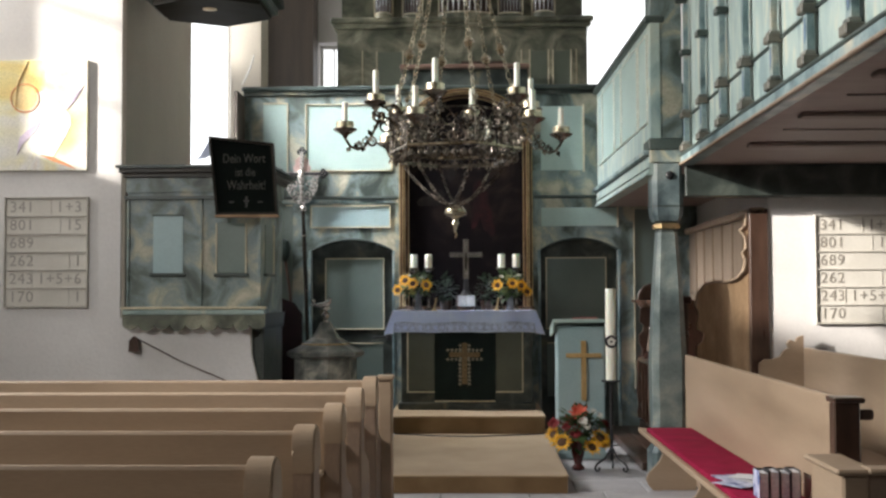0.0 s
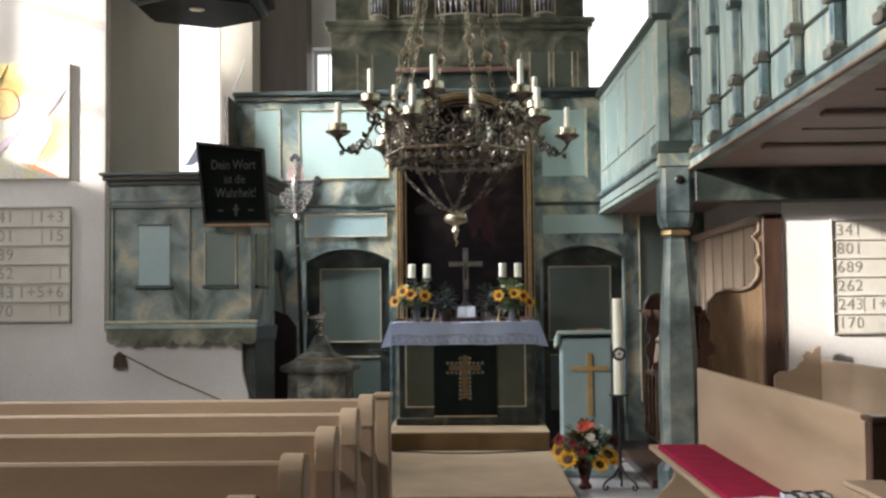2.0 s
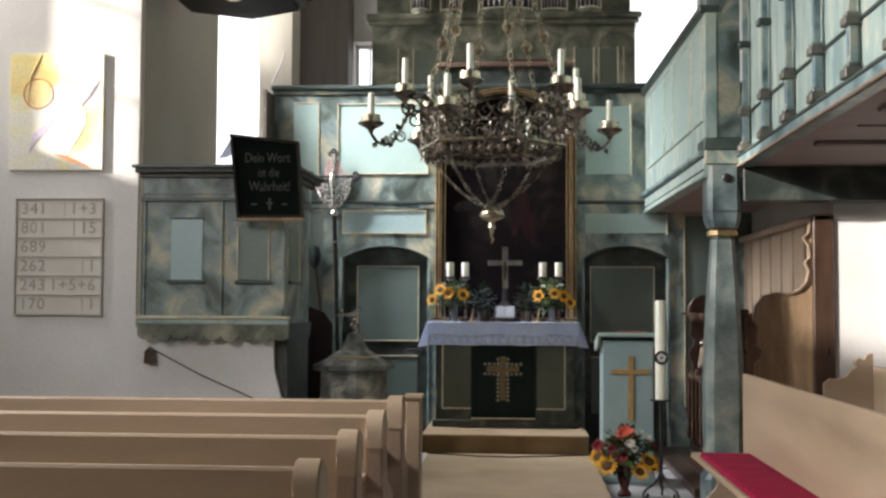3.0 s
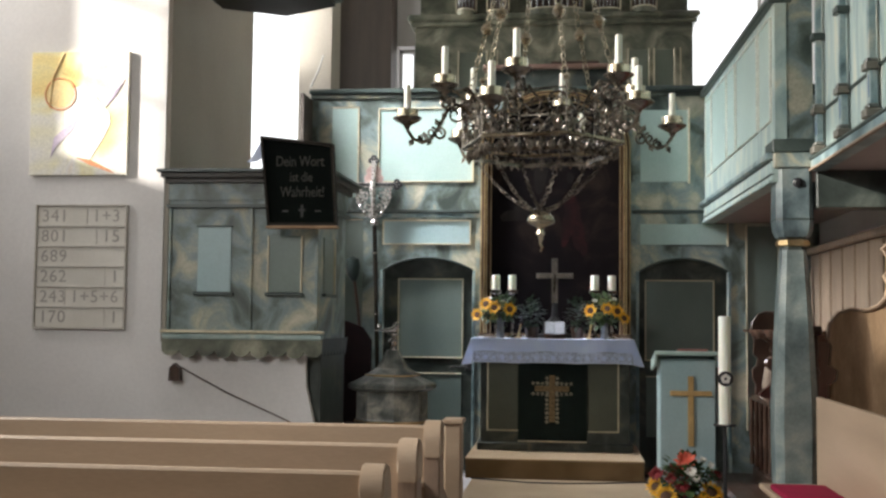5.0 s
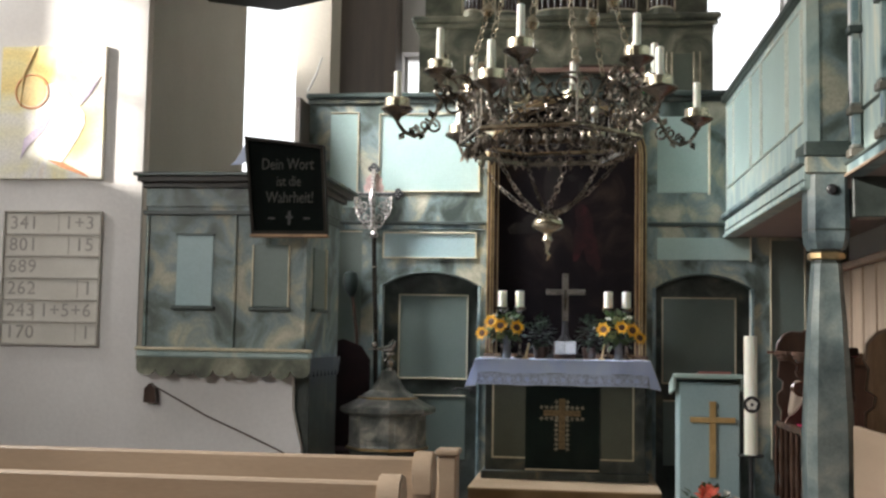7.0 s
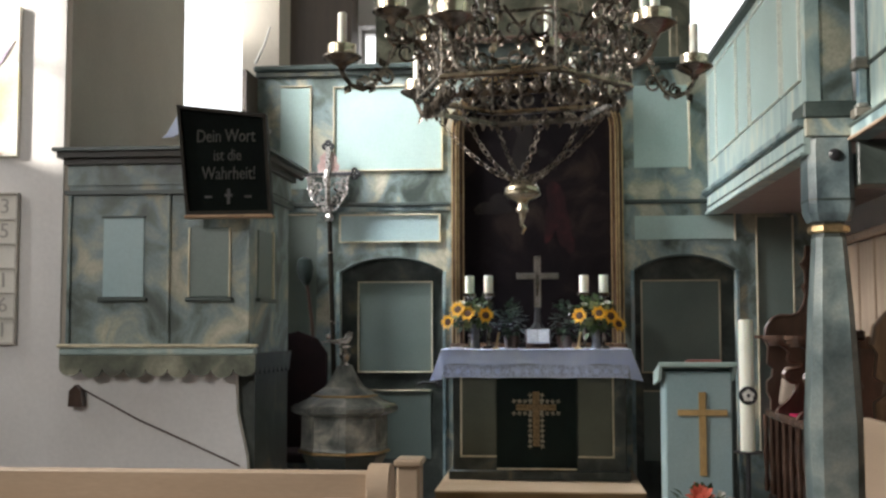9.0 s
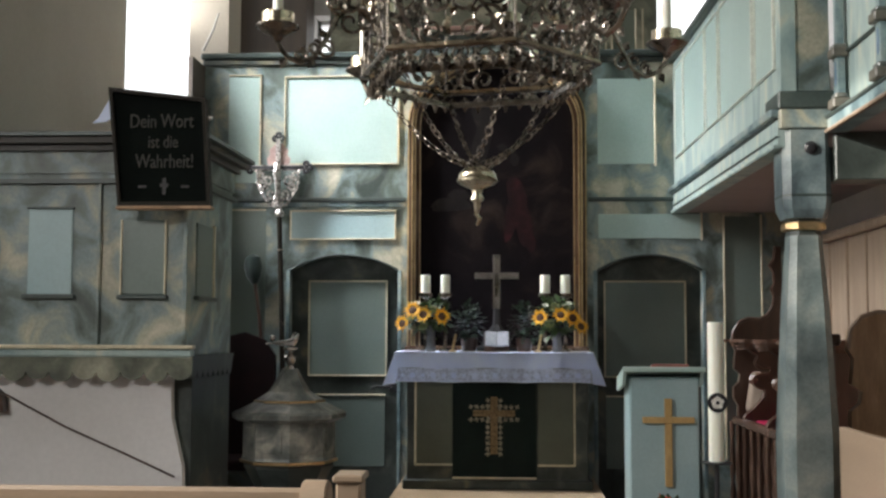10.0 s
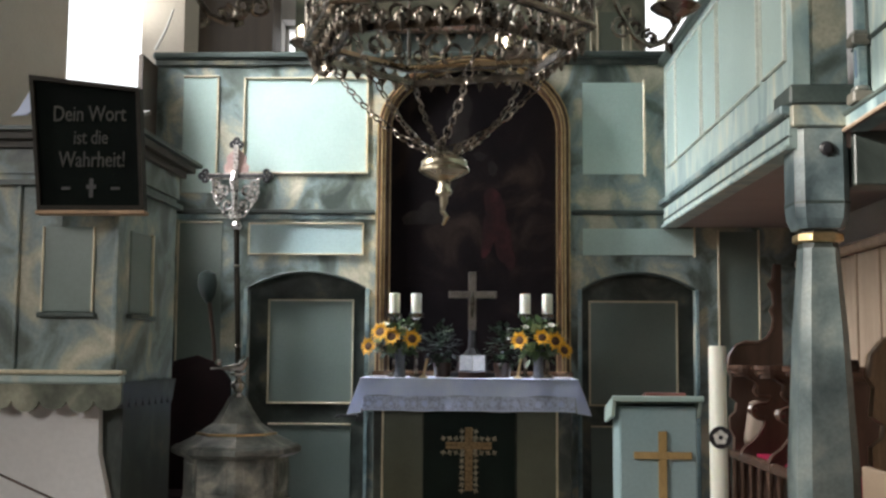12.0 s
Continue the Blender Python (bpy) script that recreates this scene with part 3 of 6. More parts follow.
carpet_step("dais_lower", -0.66, 0.765, 8.72, 12.5, FZ, 0.18, "long low dais covered in tan carpet")
carpet_step("dais_upper", -0.72, 0.75, 11.2, 12.5, 0.18, 0.345, "altar step covered in tan carpet with a brown riser")

AZ = 0.345
altar = thing("altar", (0, 12.1, AZ), "altar block painted as dark marble with dull green panels", "altar")
part("body", box(-0.64, 0.66, 11.83, 12.45, AZ, 1.27, 0.006), M["marble_dark"], altar)
part("plinth", box(-0.67, 0.69, 11.80, 12.45, AZ, AZ + 0.07, 0.01), M["marble_dark"], altar)
part("mensa", box(-0.715, 0.69, 11.775, 12.5, 1.27, 1.315, 0.008), M["marble_dark"], altar)
raised_panel(altar, -0.57, -0.31, 0.525, 1.14, 11.83, M["olive"], sides="lb")
raised_panel(altar, 0.30, 0.555, 0.525, 1.14, 11.83, M["olive"], sides="rb")


# ---- altar furnishings ----
cloth = thing("altar_cloth", (0, 12.1, 1.315), "white linen altar cloth with a lace border", "tablecloth")


def hanging(x0, x1, y, z0, z1, n, amp, flare=0.0):
    """A rippled strip of cloth hanging in a plane facing -y."""
    bm = bmesh.new()
    rows = 6
    grid = []
    for j in range(rows + 1):
        k = j / rows
        row = []
        for i in range(n + 1):
            u = i / n
            x = x0 + (x1 - x0) * u
            x += flare * k * (2 * u - 1)
            dy = amp * k * (math.sin(u * 23) + 0.5 * math.sin(u * 51 + 1))
            row.append(bm.verts.new((x, y - 0.012 * k + dy, z1 + (z0 - z1) * k + 0.006 * k * math.sin(u * 17))))
        grid.append(row)
    for a, b in zip(grid, grid[1:]):
        for i in range(n):
            bm.faces.new((a[i], a[i + 1], b[i + 1], b[i]))
    bmesh.ops.solidify(bm, geom=bm.faces[:], thickness=0.003)
    return bm


part("cloth_top", box(-0.725, 0.70, 11.755, 12.5, 1.315, 1.322, 0.003), M["linen"], cloth)
part("front_fall", hanging(-0.722, 0.697, 11.757, 1.205, 1.32, 60, 0.003, 0.012), M["linen"], cloth, smooth=True)
part("lace_border", hanging(-0.70, 0.675, 11.744, 1.112, 1.207, 80, 0.006, 0.004), M["lace"], cloth, "lace border")
rl = random.Random(12)
for i in range(19):
    # lace flowers and squares, every other one larger
    x, r = -0.665 + 0.0735 * i, 0.027 if i % 2 else 0.019
    n = 8 if i % 2 else 4
    motif = [(x + r * (1 if k % 2 else 0.62) * math.cos(math.pi * k / n + 0.4), 1.158 + rl.uniform(-0.003, 0.003) + r * (1 if k % 2 else 0.62) * math.sin(math.pi * k / n + 0.4)) for k in range(2 * n)]
    part("lace_motif", prism(motif, "y", 11.7235, 11.728), M["linen"], cloth)
part("lace_hem", box(-0.703, 0.678, 11.722, 11.727, 1.112, 1.119), M["linen"], cloth)
for s, x in ((-1, -0.722), (1, 0.697)):
    bm = bmesh.new()
    # the side fall swings out at the front corner
    q = [[(x, 11.757, 1.32), (x, 12.45, 1.32)], [(x + s * 0.045, 11.75, 1.20), (x + s * 0.03, 12.45, 1.2)], [(x + s * 0.085, 11.735, 1.085), (x + s * 0.05, 12.45, 1.10)]]
    rows = [[bm.verts.new(a), bm.verts.new([a[k] * 0.66 + b[k] * 0.34 + (0.012 * s if k == 0 else 0) for k in range(3)]), bm.verts.new([a[k] * 0.3 + b[k] * 0.7 for k in range(3)]), bm.verts.new(b)] for a, b in q]
    fr = [bm.verts.new((x - s * 0.03, 11.757, 1.317)), bm.verts.new((x - s * 0.02, 11.744, 1.2)), bm.verts.new((x - s * 0.01, 11.738, 1.10))]
    for j in range(2):
        for i in range(3):
            bm.faces.new((rows[j][i], rows[j][i + 1], rows[j + 1][i + 1], rows[j + 1][i]))
        bm.faces.new((fr[j], rows[j][0], rows[j + 1][0], fr[j + 1]))
    bmesh.ops.solidify(bm, geom=bm.faces[:], thickness=0.003)
    part("side_fall", bm, M["linen"], cloth, smooth=True)

ante = thing("antependium", (-0.01, 11.79, 0.43), "black-green velvet altar hanging with a gold embroidered cross", "altar hanging")
part("velvet", hanging(-0.308, 0.288, 11.806, 0.425, 1.20, 24, 0.003), M["velvet"], ante, smooth=True)
part("hem", box(-0.308, 0.288, 11.775, 11.79, 0.425, 0.437), M["trim"], ante)
M["embroidery"] = material("gold_embroidery", [(0.4, (0.13, 0.085, 0.036)), (0.6, (0.25, 0.17, 0.08))], 60, 0.6, bump=0.4, fine=150)
M["embroidery_pale"] = material("pale_embroidery", [(0.4, (0.16, 0.15, 0.105)), (0.6, (0.36, 0.34, 0.26))], 60, 0.6, bump=0.4, fine=150)
CX = -0.012
part("cross_upright", box(CX - 0.026, CX + 0.026, 11.768, 11.79, 0.60, 1.005, 0.003), M["embroidery"], ante)
part("cross_bar", box(CX - 0.15, CX + 0.15, 11.766, 11.788, 0.865, 0.912, 0.003), M["embroidery"], ante)
rnd = random.Random(4)
for k in range(40):
    # small stitched leaves round the cross
    if k < 22:
        z = 0.60 + 0.40 * (k // 2) / 10.5
        x = CX + (0.045 if k % 2 else -0.045)
    else:
        i = k - 22
        x = CX + (-0.165 + 0.33 * (i // 2) / 8)
        z = 0.888 + (0.045 if i % 2 else -0.045)
    if abs(x - CX) < 0.03 and 0.62 < z < 0.98:
        continue
    a = rnd.uniform(0, 3.14)
    leaf = [(x + 0.021 * math.cos(a + t) * (1 if i % 2 else 0.5), z + 0.021 * math.sin(a + t) * (1 if i % 2 else 0.5)) for i, t in enumerate([math.pi * j / 4 for j in range(8)])]
    part("stitched_leaf", prism(leaf, "y", 11.768, 11.785), M["embroidery_pale"], ante)


def candlestick(x, y, h0, h1, r):
    c = thing("altar_candle", (x, y, 1.322), "thick white candle on a low brass candlestick", "candle", "candles on the altar")
    part("stick", lathe([(0.045, 0), (0.045, 0.012), (0.014, 0.03), (0.012, 0.15), (0.022, 0.17), (0.012, 0.19), (0.012, h0 - 1.322 - 0.05), (0.05, h0 - 1.322 - 0.025), (0.052, h0 - 1.322), (0, h0 - 1.322)], (x, y, 1.322), 16), M["bronze"], c, smooth=True)
    bm = lathe([(0, h0), (r, h0), (r, h1 - 0.004), (r - 0.005, h1), (r - 0.012, h1 - 0.004), (0, h1 - 0.006)], (x, y, 0), 20)
    part("candle", bm, M["wax"], c, smooth=True)
    part("wick", tube([(x, y, h1 - 0.01), (x + 0.001, y, h1 + 0.014)], 0.0018, 5), M["iron"], c)


for x in (-0.525, -0.378, 0.362, 0.512):
    candlestick(x, 12.05, 1.754, 1.889, 0.036)

cr = thing("altar_cross", (0, 12.15, 1.322), "silver standing crucifix with flat arms on a dark foot", "cross")
CZ = 1.885
part("upright", box(-0.026, 0.030, 12.135, 12.158, 1.64, 2.045, 0.003), M["silver"], cr)
part("crossbar", box(-0.162, 0.170, 12.132, 12.155, CZ - 0.022, CZ + 0.026, 0.003), M["silver"], cr)
part("figure", tube([(0.002, 12.125, CZ + 0.02), (0.004, 12.118, CZ - 0.05), (0.0, 12.125, CZ - 0.16)], [0.012, 0.016, 0.007], 7), M["bronze"], cr)
part("foot", lathe([(0.16, 0), (0.16, 0.03), (0.11, 0.05), (0.10, 0.14), (0.06, 0.16), (0.03, 0.2), (0.022, 0.325), (0, 0.33)], (0.002, 12.2, 1.322), 6), M["iron"], cr)

M["page"] = material("greyed_page_paper", [(0.35, (0.21, 0.225, 0.26)), (0.7, (0.30, 0.315, 0.345))], 22, 0.7, bump=0.03)
bk = thing("open_book", (0.02, 11.93, 1.322), "open book with pale pages on a small stand", "book")
part("stand", prism([(11.88, 1.322), (12.02, 1.322), (12.02, 1.46)], "x", -0.085, 0.095), M["dark"], bk)
m = Matrix.Translation((0.008, 11.935, 1.408)) @ Matrix.Rotation(radians(44), 4, "X")
for s in (-1, 1):
    b2 = box(0.002 if s > 0 else -0.088, 0.088 if s > 0 else -0.002, -0.075, 0.075, 0, 0.014, 0.004)
    bmesh.ops.transform(b2, matrix=m @ Matrix.Rotation(radians(-6 * s), 4, "Y"), verts=b2.verts[:])
    part("page_half", b2, M["page"], bk)


# ---- flowers ----
def flower_head(centre, facing, r, petal_mat, disc_mat, parent, petals=15, disc=0.42, name="flower_head", cup=0.25):
    """One bloom: a domed disc with two rings of pointed petals."""
    rot = Vector(facing).to_track_quat("Z", "Y").to_matrix().to_4x4()
    m = Matrix.Translation(centre) @ rot
    bm = bmesh.new()
    for ring, (k, lift) in enumerate(((1.0, cup), (0.82, cup + 0.25))):
        for i in range(petals):
            a = 2 * math.pi * (i + 0.5 * ring) / petals + 0.07 * math.sin(i * 5.1)
            rr = r * k * (0.92 + 0.12 * math.sin(i * 2.7 + ring))
            w = 0.5 * r * 2.6 / petals
            ca, sa = math.cos(a), math.sin(a)

            def p(d, s, z):
                return bm.verts.new(m @ Vector((d * ca - s * sa, d * sa + s * ca, z)))

            v = [p(disc * r * 0.8, -w * 0.6, 0), p(disc * r * 0.8, w * 0.6, 0), p(rr * 0.7, w, r * lift * 0.4), p(rr, 0, r * lift * 0.45), p(rr * 0.7, -w, r * lift * 0.4)]
            bm.faces.new(v)
    head = part(name, bm, petal_mat, parent)
    d = lathe([(disc * r, 0), (disc * r * 0.9, 0.10 * r), (disc * r * 0.5, 0.17 * r), (0, 0.13 * r)], (0, 0, 0), 12)
    bmesh.ops.transform(d, matrix=m, verts=d.verts[:])
    part("seed_disc", d, disc_mat, head, smooth=True)
    return head


def leaf_mesh(bm, at, way, up, size, width=0.45):
    way, up = Vector(way).normalized(), Vector(up)
    side = way.cross(up)
    if side.length < 1e-3:
        side = way.orthogonal()
    side.normalize()
    n = side.cross(way)
    at = Vector(at)
    v = [bm.verts.new(at), bm.verts.new(at + way * size * 0.45 + side * size * width + n * size * 0.06), bm.verts.new(at + way * size + n * size * -0.1), bm.verts.new(at + way * size * 0.45 - side * size * width + n * size * 0.06), bm.verts.new(at + way * size * 0.5 - n * size * 0.04)]
    for a, b in ((0, 1), (1, 2), (2, 3), (3, 0)):
        bm.faces.new((v[a], v[b], v[4]))


def foliage(name, centre, spread, count, size, mat, parent, seed):
    r = random.Random(seed)
    bm = bmesh.new()
    for _ in range(count):
        d = Vector((r.gauss(0, 1), r.gauss(0, 1), r.gauss(0.2, 0.9)))
        d.normalize()
        k = r.uniform(0.25, 1.0)
        at = Vector(centre) + Vector((d.x * spread[0], d.y * spread[1], d.z * spread[2])) * k
        leaf_mesh(bm, at, d + Vector((r.uniform(-0.5, 0.5), r.uniform(-0.5, 0.5), r.uniform(-0.5, 0.3))), (0, 0, 1), size * r.uniform(0.6, 1.2))
    return part(name, bm, mat, parent)


M["hydrangea"] = material("pale_green_petal", [(0.3, (0.16, 0.21, 0.085)), (0.7, (0.30, 0.35, 0.17))], 40, 0.7, bump=0.2)


def sunflower_vase(x, y, z, seed):
    r = random.Random(seed)
    v = thing("sunflower_bouquet", (x, y, z), "bouquet of sunflowers in a grey vase on the altar", "flowers", "bouquets on the altar")
    part("vase", lathe([(0.036, 0), (0.040, 0.012), (0.034, 0.05), (0.033, 0.12), (0.045, 0.19), (0.040, 0.188), (0, 0.15)], (x, y, z), 18), M["vaseglass"], v, smooth=True)
    foliage("leaves", (x, y, z + 0.25), (0.18, 0.11, 0.14), 210, 0.062, M["leaf"], v, seed)
    left = [(-0.20, 0.205), (-0.048, 0.268), (0.088, 0.255), (-0.125, 0.30)]
    right = [(-0.125, 0.25), (0.02, 0.268), (0.105, 0.245), (0.165, 0.185)]
    green = [(-0.135, 0.255), (-0.05, 0.185), (0.025, 0.30)] if seed % 2 else [(-0.055, 0.20), (0.06, 0.305), (-0.02, 0.325)]
    for dx, dz in green:
        flower_head((x + dx, y - 0.09, z + dz), (dx * 2, -1, 0.3), 0.045, M["hydrangea"], M["hydrangea"], v, 9, 0.62, "green_bloom", 0.5)
    for i, (dx, dz) in enumerate(left if seed % 2 else right):
        c = (x + dx, y - 0.10 - 0.02 * (i % 3), z + dz)
        flower_head(c, (dx * 3, -1, 0.2 + 0.25 * (i % 2)), r.uniform(0.068, 0.082), M["petal"], M["seed"], v)
        part("stem", tube([c, (x, y, z + 0.12)], 0.006, 5), M["leaf"], v)
    for i in range(3):
        c = (x + r.uniform(-0.1, 0.1), y - 0.05, z + r.uniform(0.32, 0.36))
        flower_head(c, (0.2, -0.6, 1), 0.03, M["whiteflower"], M["leaf"], v, 8, 0.3)
    return v


sunflower_vase(-0.475, 11.92, 1.322, 3)
sunflower_vase(0.445, 11.92, 1.322, 4)
for x in (-0.20, 0.21):
    iv = thing("ivy_pot", (x, 12.12, 1.322), "dark glossy foliage plant on the altar", "plant", "plants on the altar")
    part("pot", lathe([(0.05, 0), (0.065, 0.10), (0.06, 0.10), (0, 0.09)], (x, 12.12, 1.322), 14), M["dark"], iv, smooth=True)
    foliage("leaves", (x, 12.1, 1.52), (0.12, 0.08, 0.17), 170, 0.045, M["leaf_dark"], iv, int(x * 100) + 50)
for x, lean in ((-0.315, 0.025), (0.305, 0.025)):
    tp = thing("slim_candlestick", (x, 11.86, 1.322), "small polished brass taper holder", "candlestick", "taper holders on the altar")
    part("foot", lathe([(0.03, 0), (0.03, 0.006), (0.008, 0.018), (0, 0.02)], (x, 11.86, 1.322), 14), M["gold"], tp, smooth=True)
    part("taper", tube([(x, 11.86, 1.335), (x + lean, 11.86, 1.45)], 0.008, 8), M["gold"], tp, smooth=True)
for x in (-0.62, -0.60, 0.60):
    sh = thing("leaflet", (x, 11.86, 1.322), "small stack of white papers on the altar cloth", "paper", "papers on the altar")
    part("sheet", box(x - 0.05, x + 0.05, 11.80, 11.90, 1.322, 1.328 + (0.006 if x == -0.62 else 0)), M["paper"], sh)

# ---- lectern ----
lec = thing("lectern", (1.02, 10.6, FZ), "pale green lectern with a light wooden cross", "lectern")
LX0, LX1 = 0.80, 1.235
part("body", box(LX0 + 0.012, LX1 - 0.012, 10.47, 10.80, FZ, 1.20, 0.008), M["paleblue"], lec)
part("plinth", box(LX0, LX1, 10.455, 10.82, FZ, FZ + 0.06, 0.006), M["paleblue"], lec)
part("desk_top", prism([(10.40, 1.238), (10.82, 1.165), (10.82, 1.185), (10.40, 1.26)], "x", LX0 - 0.03, LX1 + 0.01), M["pale"], lec)
part("desk_edge", box(LX0 - 0.035, LX1 + 0.015, 10.39, 10.412, 1.232, 1.262, 0.005), M["pale"], lec)
part("desk_side", prism([(10.40, 1.24), (10.84, 1.17), (10.84, 1.10), (10.47, 1.15)], "x", LX0 - 0.03, LX0 - 0.012), M["pale"], lec)
part("desk_side", prism([(10.40, 1.24), (10.84, 1.17), (10.84, 1.10), (10.47, 1.15)], "x", LX1 - 0.012, LX1 + 0.006), M["pale"], lec)
lc = part("cross", box(1.016, 1.060, 10.448, 10.47, 0.555, 1.073, 0.003), M["goldwood"], lec, "light wooden cross")
part("cross_arm", box(0.885, 1.191, 10.446, 10.468, 0.927, 0.965, 0.003), M["goldwood"], lc)
rb = thing("closed_book", (1.05, 10.62, 1.27), "thin reddish book lying on the lectern", "book")
bm = box(-0.11, 0.11, 0.0, 0.20, 0, 0.022, 0.003)
bmesh.ops.transform(bm, matrix=Matrix.Translation((1.05, 10.43, 1.257)) @ Matrix.Rotation(radians(-10), 4, "X"), verts=bm.verts[:])
part("cover", bm, M["redbook"], rb)

# ---- paschal candle ----
pc = thing("paschal_candle", (1.19, 9.74, FZ), "tall white paschal candle on a black iron stand", "candle")
part("candle", lathe([(0, 0.785), (0.0415, 0.785), (0.0415, 1.512), (0.036, 1.52), (0.02, 1.512), (0, 1.51)], (1.19, 9.74, 0), 24), M["wax"], pc, smooth=True)
ring = part("emblem", lathe([(0.03, 0), (0.052, 0), (0.052, 0.006), (0.03, 0.006), (0.03, 0)], (0, 0, 0), 20), M["iron"], pc, "dark blue wax flower emblem")
ring.matrix_basis = Matrix.Translation(Vector((1.19, 9.74 - 0.043, 1.095)) - Vector((1.19, 9.74, FZ))) @ Matrix.Rotation(radians(90), 4, "X")
for v in ring.data.vertices:
    v.co += Vector((1.19, 9.74, FZ))
for i in range(5):
    a = 2 * math.pi * i / 5 + math.pi / 2
    pt = [(1.19 + 0.022 * math.cos(a) + 0.013 * math.cos(t), 1.095 + 0.022 * math.sin(a) + 0.013 * math.sin(t)) for t in [2 * math.pi * k / 8 for k in range(8)]]
    part("emblem_petal", prism(pt, "y", 9.689, 9.70), M["whiteflower"], pc)
part("emblem_heart", prism([(1.19 + 0.01 * math.cos(t), 1.095 + 0.01 * math.sin(t)) for t in [2 * math.pi * k / 8 for k in range(8)]], "y", 9.686, 9.70), M["iron"], pc)
part("drip_plate", lathe([(0, 0.772), (0.075, 0.772), (0.08, 0.782), (0.045, 0.785), (0, 0.785)], (1.19, 9.74, 0), 20), M["iron"], pc, smooth=True)
part("stem", tube([(1.19, 9.74, 0.14), (1.19, 9.74, 0.775)], 0.013, 8), M["iron"], pc, smooth=True)
part("knob", lathe([(0, 0), (0.02, 0.01), (0.024, 0.025), (0.018, 0.04), (0, 0.05)], (1.19, 9.74, 0.20), 12), M["iron"], pc, smooth=True)
for i in range(3):
    a = radians(200 + 120 * i)
    u = Vector((math.cos(a), math.sin(a), 0))
    base = Vector((1.19, 9.74, 0))
    pts = [base + u * r + Vector((0, 0, z)) for r, z in ((0.005, 0.24), (0.03, 0.20), (0.06, 0.16), (0.10, 0.14), (0.135, 0.115), (0.15, 0.085), (0.135, 0.064), (0.115, 0.066), (0.108, 0.082), (0.118, 0.092))]
    part("leg", tube(pts, 0.009, 6), M["iron"], pc, smooth=True)

# ---- flowers on the floor ----
VX, VY = 0.93, 9.86
fb = thing("floor_bouquet", (VX, VY, FZ), "mixed bouquet of sunflowers and red blooms in a dark vase", "flowers")
part("vase", lathe([(0.05, 0), (0.055, 0.015), (0.03, 0.05), (0.05, 0.12), (0.065, 0.22), (0.07, 0.24), (0.06, 0.235), (0, 0.2)], (VX, VY, FZ), 18), M["darkvase"], fb, smooth=True)
foliage("leaves", (VX + 0.01, VY, FZ + 0.33), (0.21, 0.17, 0.15), 330, 0.075, M["leaf"], fb, 8)
foliage("dark_blooms", (VX - 0.02, VY - 0.03, FZ + 0.32), (0.19, 0.12, 0.12), 120, 0.035, M["darkred"], fb, 9)
for dx, dy, dz, r, k in ((-0.14, -0.15, 0.24, 0.10, "petal"), (0.17, -0.1, 0.27, 0.095, "petal"), (0.10, -0.15, 0.20, 0.085, "petal"), (-0.20, -0.05, 0.29, 0.085, "petal"), (0.21, 0.0, 0.22, 0.085, "petal"), (0.0, -0.05, 0.46, 0.09, "redflower"), (0.03, -0.12, 0.40, 0.05, "whiteflower"), (0.12, -0.02, 0.47, 0.035, "whiteflower"), (0.17, -0.04, 0.44, 0.035, "whiteflower"), (0.06, -0.13, 0.36, 0.04, "whiteflower"), (-0.19, -0.06, 0.37, 0.065, "darkred"), (-0.03, -0.14, 0.30, 0.06, "darkred"), (0.2, 0.0, 0.36, 0.06, "darkred"), (-0.10, -0.12, 0.35, 0.05, "darkred")):
    c = (VX + dx, VY + dy, FZ + dz)
    flower_head(c, (dx * 2, -0.8, 0.6), r, M[k], M["seed"] if k == "petal" else M[k], fb, 14 if k == "petal" else 10, 0.42 if k == "petal" else 0.3, cup=0.25 if k == "petal" else 0.9)
    part("stem", tube([c, (VX, VY, FZ + 0.2)], 0.006, 5), M["leaf"], fb)

cb = thing("floor_cable", (0.2, 11.0, 0.18), "thin black cable lying on the tan carpet", "cable")
part("wire", tube([(-0.66, 11.15, 0.186), (-0.45, 11.08, 0.186), (-0.2, 10.98, 0.186), (0.1, 10.97, 0.186), (0.4, 11.04, 0.186), (0.62, 11.12, 0.186), (0.755, 11.16, 0.186), (0.80, 11.17, 0.16), (0.83, 11.18, FZ + 0.006), (1.1, 11.3, FZ + 0.006), (1.5, 11.35, FZ + 0.006), (1.85, 11.5, FZ + 0.006)], 0.006, 5), M["iron"], cb, smooth=True)


# ---- pews ----
def pew_end(x0, x1, y, top, parent, depth=0.38):
    """A thick end board whose top is a round shoulder falling towards the back of the pew."""
    cap = [(y - 0.066, top - 0.165)] + [(y + 0.02 - 0.086 * math.cos(a), top - 0.10 + 0.10 * math.sin(a)) for a in [math.pi * i / 12 for i in range(0, 13)]] + [(y + 0.106, top - 0.165)]
    bm = prism(cap, "x", x0 - 0.004, x1 + 0.004)
    bmesh.ops.bevel(bm, geom=[e for e in bm.edges if abs(e.verts[0].co.x - e.verts[1].co.x) < 1e-5], offset=0.006, segments=2, affect="EDGES")
    part("end_cap", bm, M["pew"], parent, smooth=True)
    # below the cap the end board is a darker brown
    prof = [(y - 0.06, FZ), (y - 0.06, top - 0.15), (y + 0.10, top - 0.15), (y + 0.10, top - 0.22), (y + 0.13, top - 0.34), (y + depth, top - 0.42), (y + depth + 0.02, top - 0.50), (y + depth, FZ)]
    bm = prism(prof, "x", x0, x1)
    bmesh.ops.bevel(bm, geom=[e for e in bm.edges if abs(e.verts[0].co.x - e.verts[1].co.x) < 1e-5], offset=0.007, segments=2, affect="EDGES")
    return part("pew_end", bm, M["pew_brown"], parent, smooth=True)


PEW_LABEL = "long beige-painted church pew with a rounded end board"


